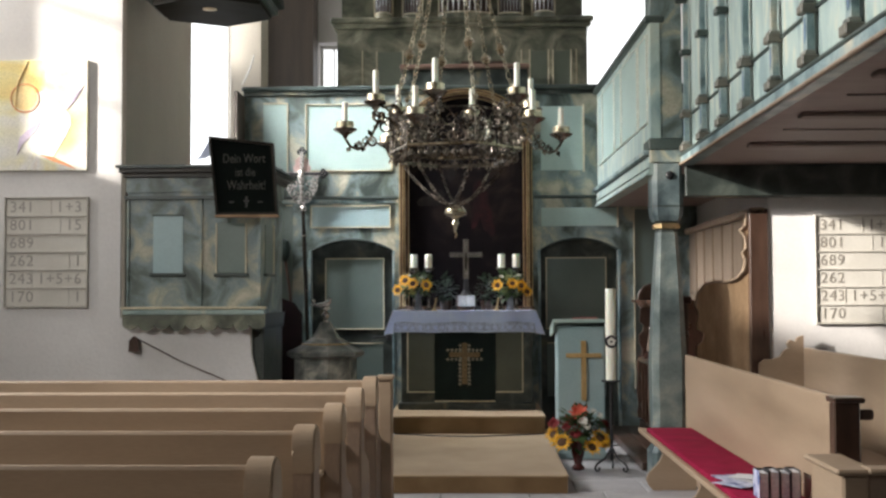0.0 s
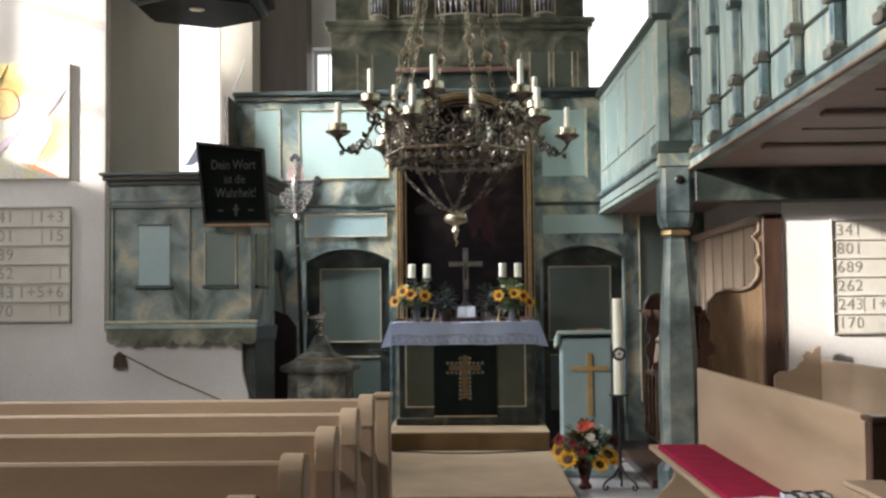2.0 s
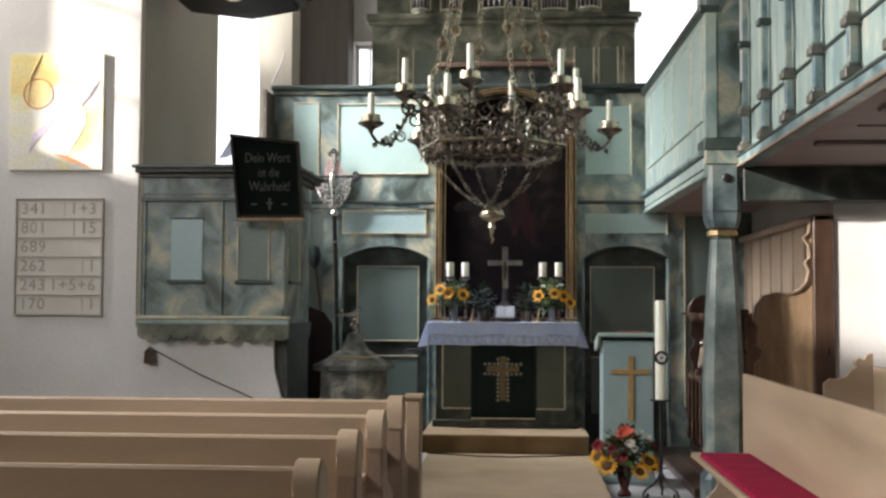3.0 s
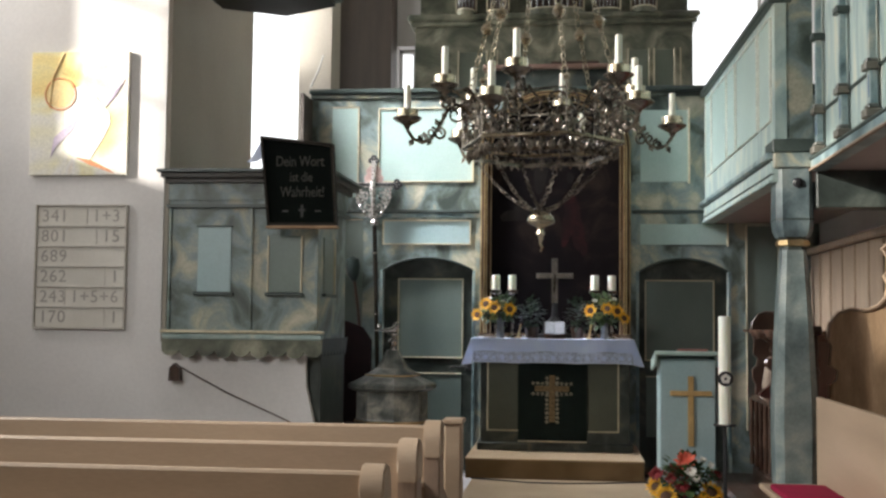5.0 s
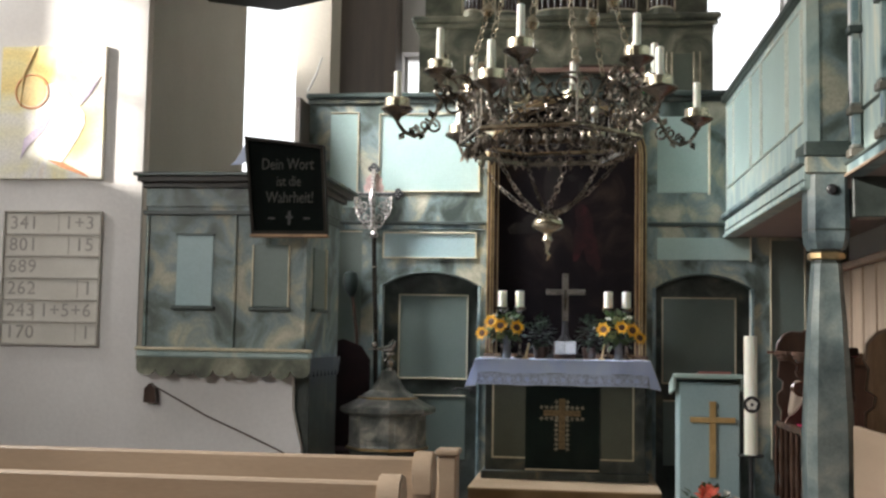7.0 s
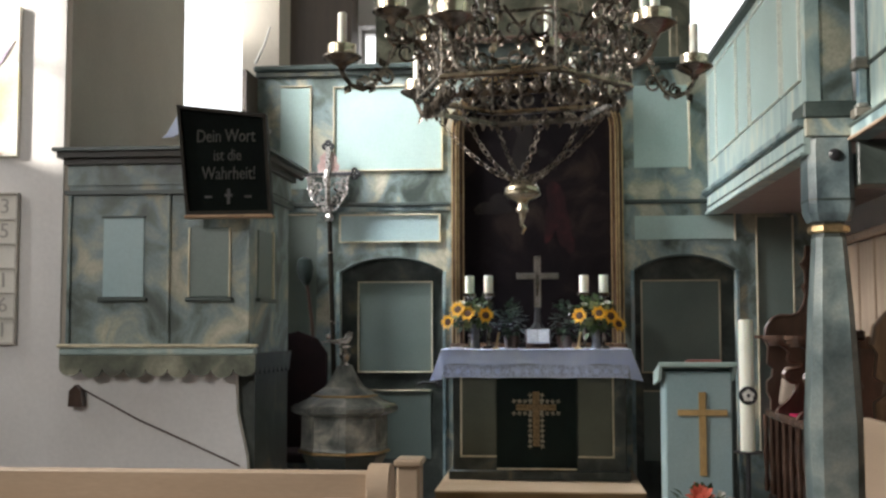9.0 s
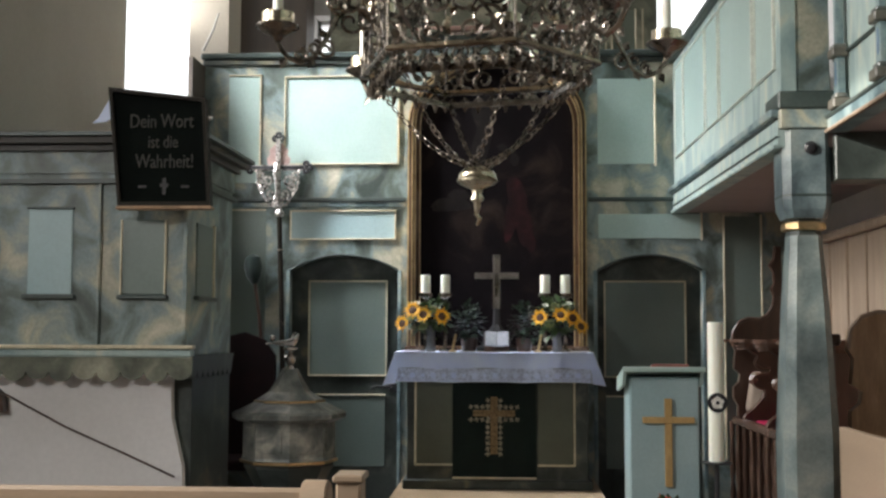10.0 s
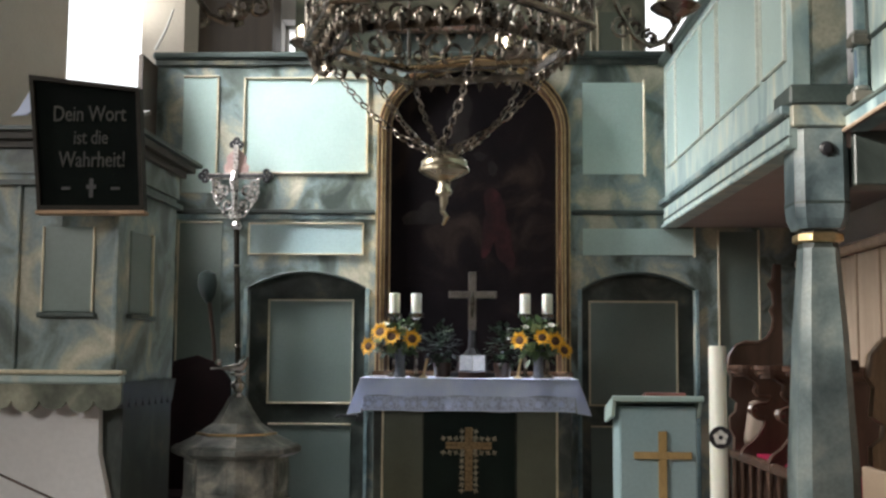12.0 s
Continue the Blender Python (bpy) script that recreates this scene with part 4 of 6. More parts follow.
def pew(y, x_end=-0.47, x_far=-5.1):
    p = thing("pew", ((x_end + x_far) / 2, y, FZ), PEW_LABEL, "pew", "pews in the nave")
    bm = prism([(y - 0.015, FZ + 0.12), (y - 0.022, 0.966), (y - 0.015, 0.976), (y - 0.006, 0.978), (y + 0.004, 0.966), (y + 0.03, FZ + 0.12)], "x", x_far, x_end - 0.075)
    part("backrest", bm, M["pew"], p)
    part("seat", box(x_far, x_end - 0.075, y + 0.03, y + 0.40, 0.44, 0.475, 0.006), M["pew"], p)
    part("book_shelf", box(x_far, x_end - 0.075, y - 0.16, y - 0.025, 0.70, 0.72, 0.004), M["pew"], p)
    pew_end(x_end - 0.075, x_end, y, 1.0, p)
    return p


PEWS = [7.10 - 0.835 * i for i in range(9)]
for y in PEWS:
    pew(y)
ft = thing("pew_screen", (-0.42, 7.46, FZ), "beige-painted panel and post closing the front of the pews", "pew front")
part("panel", box(-5.1, -0.50, 7.50, 7.54, FZ, 0.86, 0.005), M["pew"], ft)
part("post", box(-0.490, -0.405, 7.40, 7.54, FZ, 0.955, 0.008), M["pew"], ft)
part("post_cap", box(-0.500, -0.395, 7.39, 7.55, 0.955, 0.98, 0.006), M["pew"], ft)

# ---- benches along the right side ----
def side_bench(y0, y1, x_back, top, seat_z, label, cushion=True):
    b = thing("side_bench", (x_back - 0.15, (y0 + y1) / 2, FZ), label, "bench", "benches facing the aisle")
    part("backrest", box(x_back, x_back + 0.035, y0, y1, FZ + 0.02, top, 0.006), M["pew"], b)
    part("seat", box(x_back - 0.36, x_back, y0, y1, seat_z - 0.035, seat_z, 0.006), M["pew"], b)
    for y in (y0 + 0.5, (y0 + y1) / 2, y1 - 0.4):
        prof = [(x_back, FZ), (x_back, seat_z - 0.035), (x_back - 0.33, seat_z - 0.035)] + [(x_back - 0.30 + 0.06 * math.sin(a * 2), seat_z - 0.06 - 0.36 * a / math.pi) for a in [math.pi * i / 8 for i in range(9)]] + [(x_back - 0.24, FZ)]
        part("support", prism(prof, "y", y, y + 0.04), M["pew"], b)
    return b


b1 = side_bench(5.66, 9.28, 1.70, 1.008, 0.455, "beige wooden side bench under a red cushion")
cu = thing("seat_cushion", (1.52, 7.4, 0.455), "long crimson seat cushion on the side bench", "cushion")
bm = box(1.36, 1.695, 5.7, 9.0, 0.455, 0.49, 0.014, segs=3)
part("pad", bm, M["red"], cu, smooth=True)
e1 = part("bench_end", box(1.685, 1.80, 5.58, 5.655, FZ, 0.985, 0.006), M["dark"], b1, "dark-stained end board")
part("end_cap", box(1.675, 1.815, 5.55, 5.68, 0.985, 1.01, 0.008), M["dark"], b1)
part("arm_stub", box(1.80, 1.87, 5.60, 5.645, 0.905, 0.955, 0.016, segs=2), M["dark"], b1)

b2 = side_bench(6.2, 9.45, 2.65, 1.055, 0.46, "beige wooden bench with a scrolled end by the wall")
prof = [(x - 0.05, z) for x, z in [(2.36, FZ), (2.36, 0.93), (2.40, 0.965), (2.46, 0.965), (2.52, 0.985), (2.55, 1.03), (2.585, 1.05), (2.575, 1.09), (2.60, 1.115), (2.64, 1.10), (2.66, 1.135), (2.70, 1.15), (2.70, FZ)]]
part("bench_end", prism(prof, "y", 9.45, 9.50), M["pew"], b2)
b3 = thing("pew", (2.4, 4.75, FZ), "beige pew with a moulded end cap beside the aisle", "pew")
part("pew_end", box(1.415, 1.51, 4.62, 5.0, FZ, 0.817, 0.01), M["pew"], b3)
part("end_cap", box(1.39, 1.54, 4.60, 5.03, 0.817, 0.838, 0.008), M["pew"], b3)
part("top_rail", box(1.50, 5.2, 4.595, 4.70, 0.818, 0.842, 0.008), M["pew"], b3)
part("backrest", box(1.51, 5.2, 4.625, 4.66, FZ + 0.1, 0.817, 0.006), M["pew_brown"], b3)
part("seat", box(1.51, 5.2, 4.84, 5.2, 0.44, 0.47, 0.006), M["pew"], b3)

# leaflets and hymn books on the cushion
for i, (x, y, a, mt) in enumerate(((1.46, 6.62, 12, "bluepaper"), (1.50, 6.45, -20, "paper"), (1.43, 6.36, 35, "bluepaper"), (1.55, 6.55, 60, "paper"))):
    lf = thing("leaflet", (x, y, 0.49), "folded printed leaflet lying on the red cushion", "paper", "leaflets on the cushion")
    bm = box(-0.075, 0.075, -0.10, 0.10, 0, 0.004)
    bmesh.ops.transform(bm, matrix=Matrix.Translation((x, y, 0.492 + 0.005 * i)) @ Matrix.Rotation(radians(a), 4, "Z"), verts=bm.verts[:])
    part("sheet", bm, M[mt], lf)
for i in range(4):
    x = 1.455 + 0.05 * i
    hb = thing("hymn_book", (x, 6.06, 0.49), "dark hymn book standing on the red cushion", "book", "hymn books on the cushion")
    part("page_block", box(x + 0.003, x + 0.043, 6.0, 6.11, 0.494, 0.612 + 0.006 * (i % 2), 0.001), M["paper"], hb)
    part("cover", box(x + 0.043, x + 0.047, 5.995, 6.12, 0.49, 0.62 + 0.006 * (i % 2)), M["book"], hb)
    part("cover", box(x, x + 0.003, 5.995, 6.12, 0.49, 0.62 + 0.006 * (i % 2)), M["bluepaper" if i < 1 else "book"], hb)
    part("spine", box(x, x + 0.047, 6.12, 6.124, 0.49, 0.62 + 0.006 * (i % 2)), M["book"], hb)

# ---- the gallery and its post ----
GX = 1.385
gal = thing("gallery", (1.9, 11, 2.42), "wooden gallery with a marbled parapet and pale green panels", "gallery", kind="structure")
part("fascia", box(GX, GX + 0.10, 9.42, YB - 0.003, 2.405, 2.56, 0.004), M["pale_marble"], gal)
part("fascia_line", box(GX - 0.008, GX + 0.02, 9.42, YB - 0.003, 2.455, 2.467, 0.003), M["edge"], gal)
part("fascia_bead", box(GX - 0.02, GX + 0.02, 9.42, YB - 0.003, 2.40, 2.425, 0.006), M["pale_marble"], gal)
part("fascia_line", box(GX - 0.012, GX + 0.02, 9.42, YB - 0.003, 2.547, 2.56, 0.003), M["edge"], gal)
part("ledge", box(GX - 0.035, GX + 0.11, 9.42, YB - 0.003, 2.56, 2.605, 0.008), M["marble_blue"], gal)
part("parapet", box(GX + 0.015, GX + 0.09, 9.38, YB - 0.003, 2.60, 3.60), M["pale_marble"], gal)
part("rail", box(GX - 0.03, GX + 0.13, 9.38, YB - 0.003, 3.60, 3.66, 0.012), M["edge"], gal)
for y0, y1 in ((9.48, 9.86), (9.95, 10.79), (10.86, 11.24), (11.30, 12.08), (12.12, 12.45)):
    part("panel", box(GX + 0.006, GX + 0.03, y0, y1, 2.83, 3.52, 0.003), M["pale"], gal)
    for a, b, c, d in ((y0 - 0.010, y0, 2.822, 3.528), (y1, y1 + 0.010, 2.822, 3.528), (y0, y1, 2.822, 2.83), (y0, y1, 3.52, 3.528)):
        part("bead", box(GX - 0.004, GX + 0.03, a, b, c, d, 0.003), M["white_line"], gal)
part("gallery_floor", box(GX + 0.06, 5.49, 9.42, YB - 0.003, 2.41, 2.50), M["ceil"], gal)
# the chancel parapet runs slightly askew, away from the altar as it nears the post
for o in gal.children:
    for v in o.data.vertices:
        v.co.x += (YB - v.co.y - ORIGIN[gal].y) * 0.0235
part("gallery_floor", box(1.76, 5.49, -3.9, 9.40, 2.482, 2.54), M["ceil"], gal)
NX = 1.705
part("front_beam", box(NX, NX + 0.10, -3.9, 9.40, 2.475, 2.565, 0.006), M["marble_blue"], gal)
part("front_bead", box(NX - 0.015, NX + 0.02, -3.9, 9.40, 2.475, 2.492, 0.005), M["stallback"], gal)
part("front_edge", box(NX - 0.012, NX + 0.11, -3.9, 9.40, 2.545, 2.565, 0.005), M["edge"], gal)
part("lining", box(NX + 0.055, NX + 0.09, -3.9, 9.40, 2.565, 3.75), M["pale_marble"], gal)
part("rail", box(NX - 0.03, NX + 0.16, -3.9, 9.40, 3.75, 3.82, 0.012), M["edge"], gal)
for y in (8.15, 6.9, 5.7, 4.5):
    part("ceiling_beam", box(1.93, 5.45, y - 0.05, y + 0.05, 2.455, 2.483, 0.008), M["beam"], gal)
for y in (7.52, 6.3):
    part("ceiling_board_joint", box(2.0, 5.4, y - 0.006, y + 0.006, 2.474, 2.483), M["beam"], gal)
part("cross_beam", box(1.74, 5.45, 9.38, 9.575, 2.235, 2.48, 0.006), M["marble_dark"], gal)


def baluster(y):
    """A flat sawn board with a turned-looking outline and moulded blocks."""
    bl = box(NX - 0.03, NX + 0.055, y - 0.05, y + 0.05, 2.565, 2.615, 0.006)
    part("foot_block", bl, M["block"], gal)
    part("foot_cap", box(NX - 0.015, NX + 0.045, y - 0.04, y + 0.04, 2.615, 2.64, 0.006), M["stonegrey"], gal)
    prof = [(y - 0.036, 2.64), (y - 0.036, 2.80), (y - 0.022, 2.83), (y - 0.022, 3.70), (y + 0.022, 3.70), (y + 0.022, 2.83), (y + 0.036, 2.80), (y + 0.036, 2.64)]
    part("baluster", prism(prof, "x", NX + 0.0, NX + 0.035), M["marble_blue"], gal)
    part("block", box(NX - 0.028, NX + 0.05, y - 0.046, y + 0.046, 2.82, 2.865, 0.006), M["block"], gal)
    part("drop_ornament", prism([(y - 0.004, 2.80), (y - 0.014, 2.75), (y - 0.012, 2.70), (y, 2.675), (y + 0.012, 2.70), (y + 0.014, 2.75), (y + 0.004, 2.80)], "x", NX - 0.003, NX + 0.0015), M["drop"], gal)
    part("block_cap", box(NX - 0.018, NX + 0.045, y - 0.036, y + 0.036, 2.865, 2.885, 0.005), M["stonegrey"], gal)
    part("block", box(NX - 0.028, NX + 0.05, y - 0.046, y + 0.046, 3.30, 3.345, 0.006), M["edge"], gal)


for k in range(16):
    baluster(9.22 - 0.645 * k)
part("mid_rail", box(NX + 0.035, NX + 0.06, -3.9, 9.40, 2.84, 2.855, 0.005), M["edge"], gal)
post = thing("gallery_post", (1.59, 9.52, FZ), "octagonal blue-green marbled post with a gold ring", "post", kind="structure")
PX, PY = 1.608, 9.52


def octa(w, ch=0.28):
    h = w / 2
    c = h * ch * 1.2
    return [(-h + c, -h), (h - c, -h), (h, -h + c), (h, h - c), (h - c, h), (-h + c, h), (-h, h - c), (-h, -h + c)]


def octa_stack(levels, ch=0.28):
    bm = bmesh.new()
    rings = [[bm.verts.new((PX + x, PY + y, z)) for x, y in octa(w, ch)] for w, z in levels]
    for a, b in zip(rings, rings[1:]):
        for i in range(8):
            bm.faces.new((a[i], a[(i + 1) % 8], b[(i + 1) % 8], b[i]))
    bm.faces.new(rings[0])
    bm.faces.new(rings[-1])
    return bm


part("base", octa_stack([(0.30, FZ), (0.30, 0.25), (0.24, 0.30)], 0.2), M["slate"], post)
part("shaft", octa_stack([(0.20, 0.30), (0.235, 0.38), (0.265, 0.44), (0.275, 0.72), (0.275, 0.95), (0.252, 1.18), (0.212, 1.60), (0.168, 1.90), (0.162, 1.96)], 0.30), M["post_paint"], post)
part("ring", octa_stack([(0.18, 1.985), (0.205, 1.993), (0.205, 2.022), (0.18, 2.03)], 0.42), M["gold"], post, "gold ring")
part("neck", octa_stack([(0.16, 1.95), (0.16, 2.06)], 0.4), M["marble_dark"], post)
part("block", octa_stack([(0.20, 2.045), (0.235, 2.09), (0.245, 2.14), (0.245, 2.50)], 0.25), M["slate"], post)
part("block_line", octa_stack([(0.251, 2.155), (0.251, 2.167)], 0.25), M["edge"], post)
part("bolt_head", lathe([(0, 0), (0.03, 0), (0.034, 0.01), (0.02, 0.02), (0, 0.022)], (0, 0, 0), 12), M["iron"], post).matrix_basis = Matrix.Identity(4)
for o in post.children:
    if o.name.startswith("bolt_head"):
        o.data.transform(Matrix.Translation(ORIGIN[post]))
        o.data.transform(Matrix.Translation((1.62 - ORIGIN[post].x, PY - 0.122 - ORIGIN[post].y, 2.40 - ORIGIN[post].z)) @ Matrix.Rotation(radians(90), 4, "X"))
part("abacus", box(PX - 0.14, PX + 0.14, PY - 0.14, PY + 0.14, 2.50, 2.60, 0.006), M["marble"], post)
part("abacus_edge", box(PX - 0.15, PX + 0.15, PY - 0.15, PY + 0.15, 2.60, 2.69, 0.008), M["edge"], post)
part("upper_pier", box(PX - 0.13, PX + 0.115, PY - 0.13, PY + 0.13, 2.69, 5.2, 0.005), M["marble"], post)

# ---- choir stalls ----
st = thing("choir_stall", (2.2, 11, FZ), "dark oak choir stall with carved ends and red seats", "choir stall")
part("back_rail", box(2.28, 2.40, 9.56, 12.45, 2.10, 2.16, 0.012), M["stallback"], st)
for k in range(7):
    y = 9.60 + 0.407 * k
    part("back_board", box(2.33, 2.36, y + 0.004, y + 0.403, 0.5, 2.10, 0.004), M["stallback"], st)
    part("board_batten", box(2.315, 2.335, y - 0.008, y + 0.008, 0.5, 2.10, 0.004), M["stallback"], st)


def cheek(x_of):
    """The carved outline of a stall end, from the high back down to the arm; x_of maps depth to x."""
    o = [(0.0, FZ), (0.0, 2.12), (0.06, 2.12), (0.07, 2.02), (0.115, 1.98), (0.075, 1.93), (0.065, 1.84), (0.10, 1.80), (0.07, 1.74), (0.09, 1.66), (0.14, 1.60), (0.22, 1.57), (0.32, 1.575), (0.40, 1.55), (0.46, 1.48), (0.47, 1.38), (0.44, 1.33), (0.455, 1.20), (0.40, 1.16), (0.41, 1.10), (0.46, 1.06), (0.46, 0.98), (0.42, 0.92), (0.44, 0.6), (0.44, FZ)]
    return [(x_of(d), z) for d, z in o]


part("end_cheek", prism(cheek(lambda d: 2.32 - d), "y", 9.62, 9.68), M["light_oak"], st, "light oak carved end")
part("end_post", box(2.27, 2.42, 9.56, 9.64, FZ, 2.15, 0.008), M["dark"], st)
part("cheek_scroll", tube([(x, 9.612, z) for x, z in cheek(lambda d: 2.32 - d)[2:16]], 0.012, 6), M["stallback"], st, smooth=True)
part("far_cheek", prism(cheek(lambda d: 2.15 - 0.8 * d), "y", 12.30, 12.36), M["dark"], st)
part("far_cheek_scroll", tube([(x, 12.292, z) for x, z in cheek(lambda d: 2.15 - 0.8 * d)[2:16]], 0.014, 6), M["dark"], st, smooth=True)
part("bench_body", box(1.95, 2.33, 9.70, 12.30, FZ, 0.80, 0.006), M["dark"], st)
part("front_rail", box(1.765, 1.83, 9.70, 12.30, 0.79, 0.845, 0.012, segs=2), M["polished_oak"], st)
part("foot_rail", box(1.775, 1.82, 9.70, 12.30, FZ, 0.20, 0.01), M["dark"], st)


def soft_line(pts, n=5):
    """A smooth curve through the given points."""
    out = []
    for k in range(len(pts) - 1):
        p0, p1, p2, p3 = pts[max(k - 1, 0)], pts[k], pts[k + 1], pts[min(k + 2, len(pts) - 1)]
        for q in range(n):
            u = q / n
            out.append(tuple(0.5 * (2 * b + (c - a) * u + (2 * a - 5 * b + 4 * c - d) * u * u + (3 * b - a - 3 * c + d) * u ** 3) for a, b, c, d in zip(p0, p1, p2, p3)))
    return out + [pts[-1]]


for k in range(4):
    y = 9.95 + 0.72 * k
    part("seat_pad", box(1.86, 2.30, y - 0.06, y + 0.52, 0.80, 0.845, 0.014, segs=2), M["red"], st)
    front = soft_line([(1.80, 1.375), (1.83, 1.34), (1.88, 1.30), (1.87, 1.25), (1.90, 1.215), (1.97, 1.21), (1.95, 1.175), (1.90, 1.17), (1.855, 1.15), (1.85, 1.105), (1.885, 1.075), (1.93, 1.06), (1.915, 1.0), (1.86, 0.93), (1.80, 0.88), (1.78, 0.845)])
    part("arm_divider", prism([(2.33, 0.80), (2.33, 1.375)] + front + [(1.80, 0.80)], "y", y + 0.55, y + 0.615), M["dark"], st)
    part("divider_edge", tube([(x, y + 0.55, z) for x, z in front], 0.013, 6), M["polished_oak"], st, smooth=True)
    part("arm_knob", lathe([(0, -0.04), (0.03, -0.03), (0.042, 0), (0.03, 0.03), (0, 0.04)], (1.862, y + 0.583, 1.13), 14), M["polished_oak"], st, smooth=True)
    for z0, z1, g in ((1.345, 1.365, 0.0), (1.368, 1.392, 0.022), (1.395, 1.42, 0.04)):
        nose = [(1.81 + (0.075 + g) * math.cos(a), y + 0.583 + (0.075 + g) * math.sin(a)) for a in [math.pi * (0.5 + m / 10) for m in range(11)]]
        part("arm_moulding", prism([(2.33, y + 0.583 + 0.075 + g)] + nose + [(2.33, y + 0.583 - 0.075 - g)], "z", z0, z1), M["polished_oak"], st)
    for dy in (0.0, 0.24, 0.48):
        part("front_spindle", lathe([(0.016, 0), (0.024, 0.06), (0.014, 0.14), (0.026, 0.28), (0.014, 0.44), (0.02, 0.52), (0.02, 0.6)], (1.797, y + 0.12 + dy, 0.195), 10), M["polished_oak"], st, smooth=True)
pw = thing("stall_pillow", (1.98, 12.0, 0.845), "beige cloth pillow leaning in the choir stall", "pillow")
bm = box(-0.16, 0.16, -0.05, 0.05, -0.16, 0.16, 0.045, segs=3)
bmesh.ops.transform(bm, matrix=Matrix.Translation((2.0, 12.08, 1.01)) @ Matrix.Rotation(radians(-18), 4, "X") @ Matrix.Rotation(radians(12), 4, "Y"), verts=bm.verts[:])
M["beige"] = material("beige_pillow_cloth", [(0.3, (0.25, 0.185, 0.14)), (0.7, (0.34, 0.26, 0.20))], 5, 0.85, bump=0.3, fine=200)
part("pad", bm, M["beige"], pw, smooth=True)
dp = thing("stall_front_post", (1.80, 9.72, FZ), "dark carved front post of the choir stalls", "post")
part("shaft", box(1.745, 1.80, 9.66, 9.74, FZ, 1.40, 0.01), M["dark"], dp)
part("cap", box(1.72, 1.825, 9.64, 9.76, 1.40, 1.46, 0.016, segs=2), M["dark"], dp)
for k in range(3):
    part("carved_bead", lathe([(0, 0), (0.03, 0.01), (0.035, 0.03), (0.02, 0.06), (0, 0.065)], (1.772, 9.655, 0.72 + 0.2 * k), 10), M["dark"], dp, smooth=True)


sp = thing("stall_platform", (1.9, 11.0, FZ), "low dark brown boarded platform under the choir stalls", "platform")
for k in range(6):
    part("plank", box(1.44 + 0.162 * k, 1.598 + 0.162 * k, 9.78, 12.42, FZ + 0.004, FZ + 0.07, 0.004), M["dark"], sp)


# ---- number boards and picture ----
def number_board(x0, x1, z0, z1, y, ink="number"):
    nb = thing("hymn_board", ((x0 + x1) / 2, y, z0), "cream hymn board with six rows of grey numerals", "hymn board", "hymn boards")
    part("backing", box(x0, x1, y - 0.02, y, z0, z1, 0.004), M["plate"], nb)
    rows = [("341", "1+3"), ("801", "15"), ("689", ""), ("262", "1"), ("243", "1+5+6"), ("170", "1")]
    h = (z1 - z0) / 6
    for a, b, c, d in ((x0 - 0.012, x0, z0 - 0.012, z1 + 0.012), (x1, x1 + 0.012, z0 - 0.012, z1 + 0.012), (x0, x1, z1, z1 + 0.012), (x0, x1, z0 - 0.012, z0)):
        part("frame", box(a, b, y - 0.035, y, c, d, 0.003), M["rail"], nb)
    for i, (a, b) in enumerate(rows):
        z = z1 - h * (i + 0.5)
        if i:
            part("slot_rail", box(x0, x1, y - 0.032, y - 0.018, z + h / 2 - 0.006, z + h / 2 + 0.006, 0.002), M["rail"], nb)
        m = Matrix.Rotation(radians(90), 4, "X")
        text("number", a, h * 0.86, Matrix.Translation((x0 + 0.03, y - 0.021, z)) @ m, M[ink], nb, space=1.1)
        if b:
            text("number", b, h * 0.86, Matrix.Translation((x1 - 0.04, y - 0.021, z)) @ m, M[ink], nb, "RIGHT", space=1.1)
            w = 0.075 * len(b) * h / 0.146 + 0.05
            part("number_tile_edge", box(x1 - w - 0.02, x1 - w - 0.015, y - 0.024, y - 0.018, z - h * 0.42, z + h * 0.42), M["rail"], nb)


number_board(-3.69, -3.03, 1.395, 2.265, 9.60, "hazed_number")
number_board(2.79, 3.44, 1.245, 2.085, 9.58)

pt = thing("abstract_painting", (-3.4, 9.6, 2.49), "unframed abstract canvas in yellow, orange, white and violet", "painting")
# canvas, orange and scarlet are lightened to hold the glow on the picture
nt_m = material("glow_paled_colours", [(0.25, (0.88, 0.60, 0.18)), (0.40, (0.91, 0.76, 0.34)), (0.52, (0.92, 0.87, 0.64)), (0.60, (0.90, 0.87, 0.82)), (0.72, (0.86, 0.70, 0.52))], 1.9, 0.55, bump=0.05, distort=1.2, detail=2)
part("canvas", box(-3.765, -3.03, 9.565, 9.60, 2.49, 3.39, 0.003), nt_m, pt)
M["orange"] = material("glow_paled_orange", [(0.3, (0.88, 0.62, 0.26)), (0.7, (0.92, 0.76, 0.42))], 4, 0.5, bump=0.05)
M["violet"] = material("violet_paint", [(0.3, (0.58, 0.48, 0.66)), (0.7, (0.74, 0.64, 0.74))], 4, 0.5, bump=0.05)
M["scarlet"] = material("glow_paled_scarlet", [(0.3, (0.82, 0.34, 0.16)), (0.7, (0.90, 0.52, 0.28))], 4, 0.5, bump=0.05)
M["whitepaint"] = material("white_paint", [(0.3, (0.82, 0.80, 0.76)), (0.7, (0.90, 0.88, 0.86))], 3, 0.5, bump=0.05)
part("white_field", prism(blot(-3.36, 2.86, 0.17, 0.26, 0.1, 0.2), "y", 9.562, 9.566), M["whitepaint"], pt)
part("orange_disc", prism([(-3.54 + 0.10 * math.cos(a), 3.08 + 0.10 * math.sin(a)) for a in [2 * math.pi * i / 28 for i in range(28)]], "y", 9.560, 9.566), M["orange"], pt)
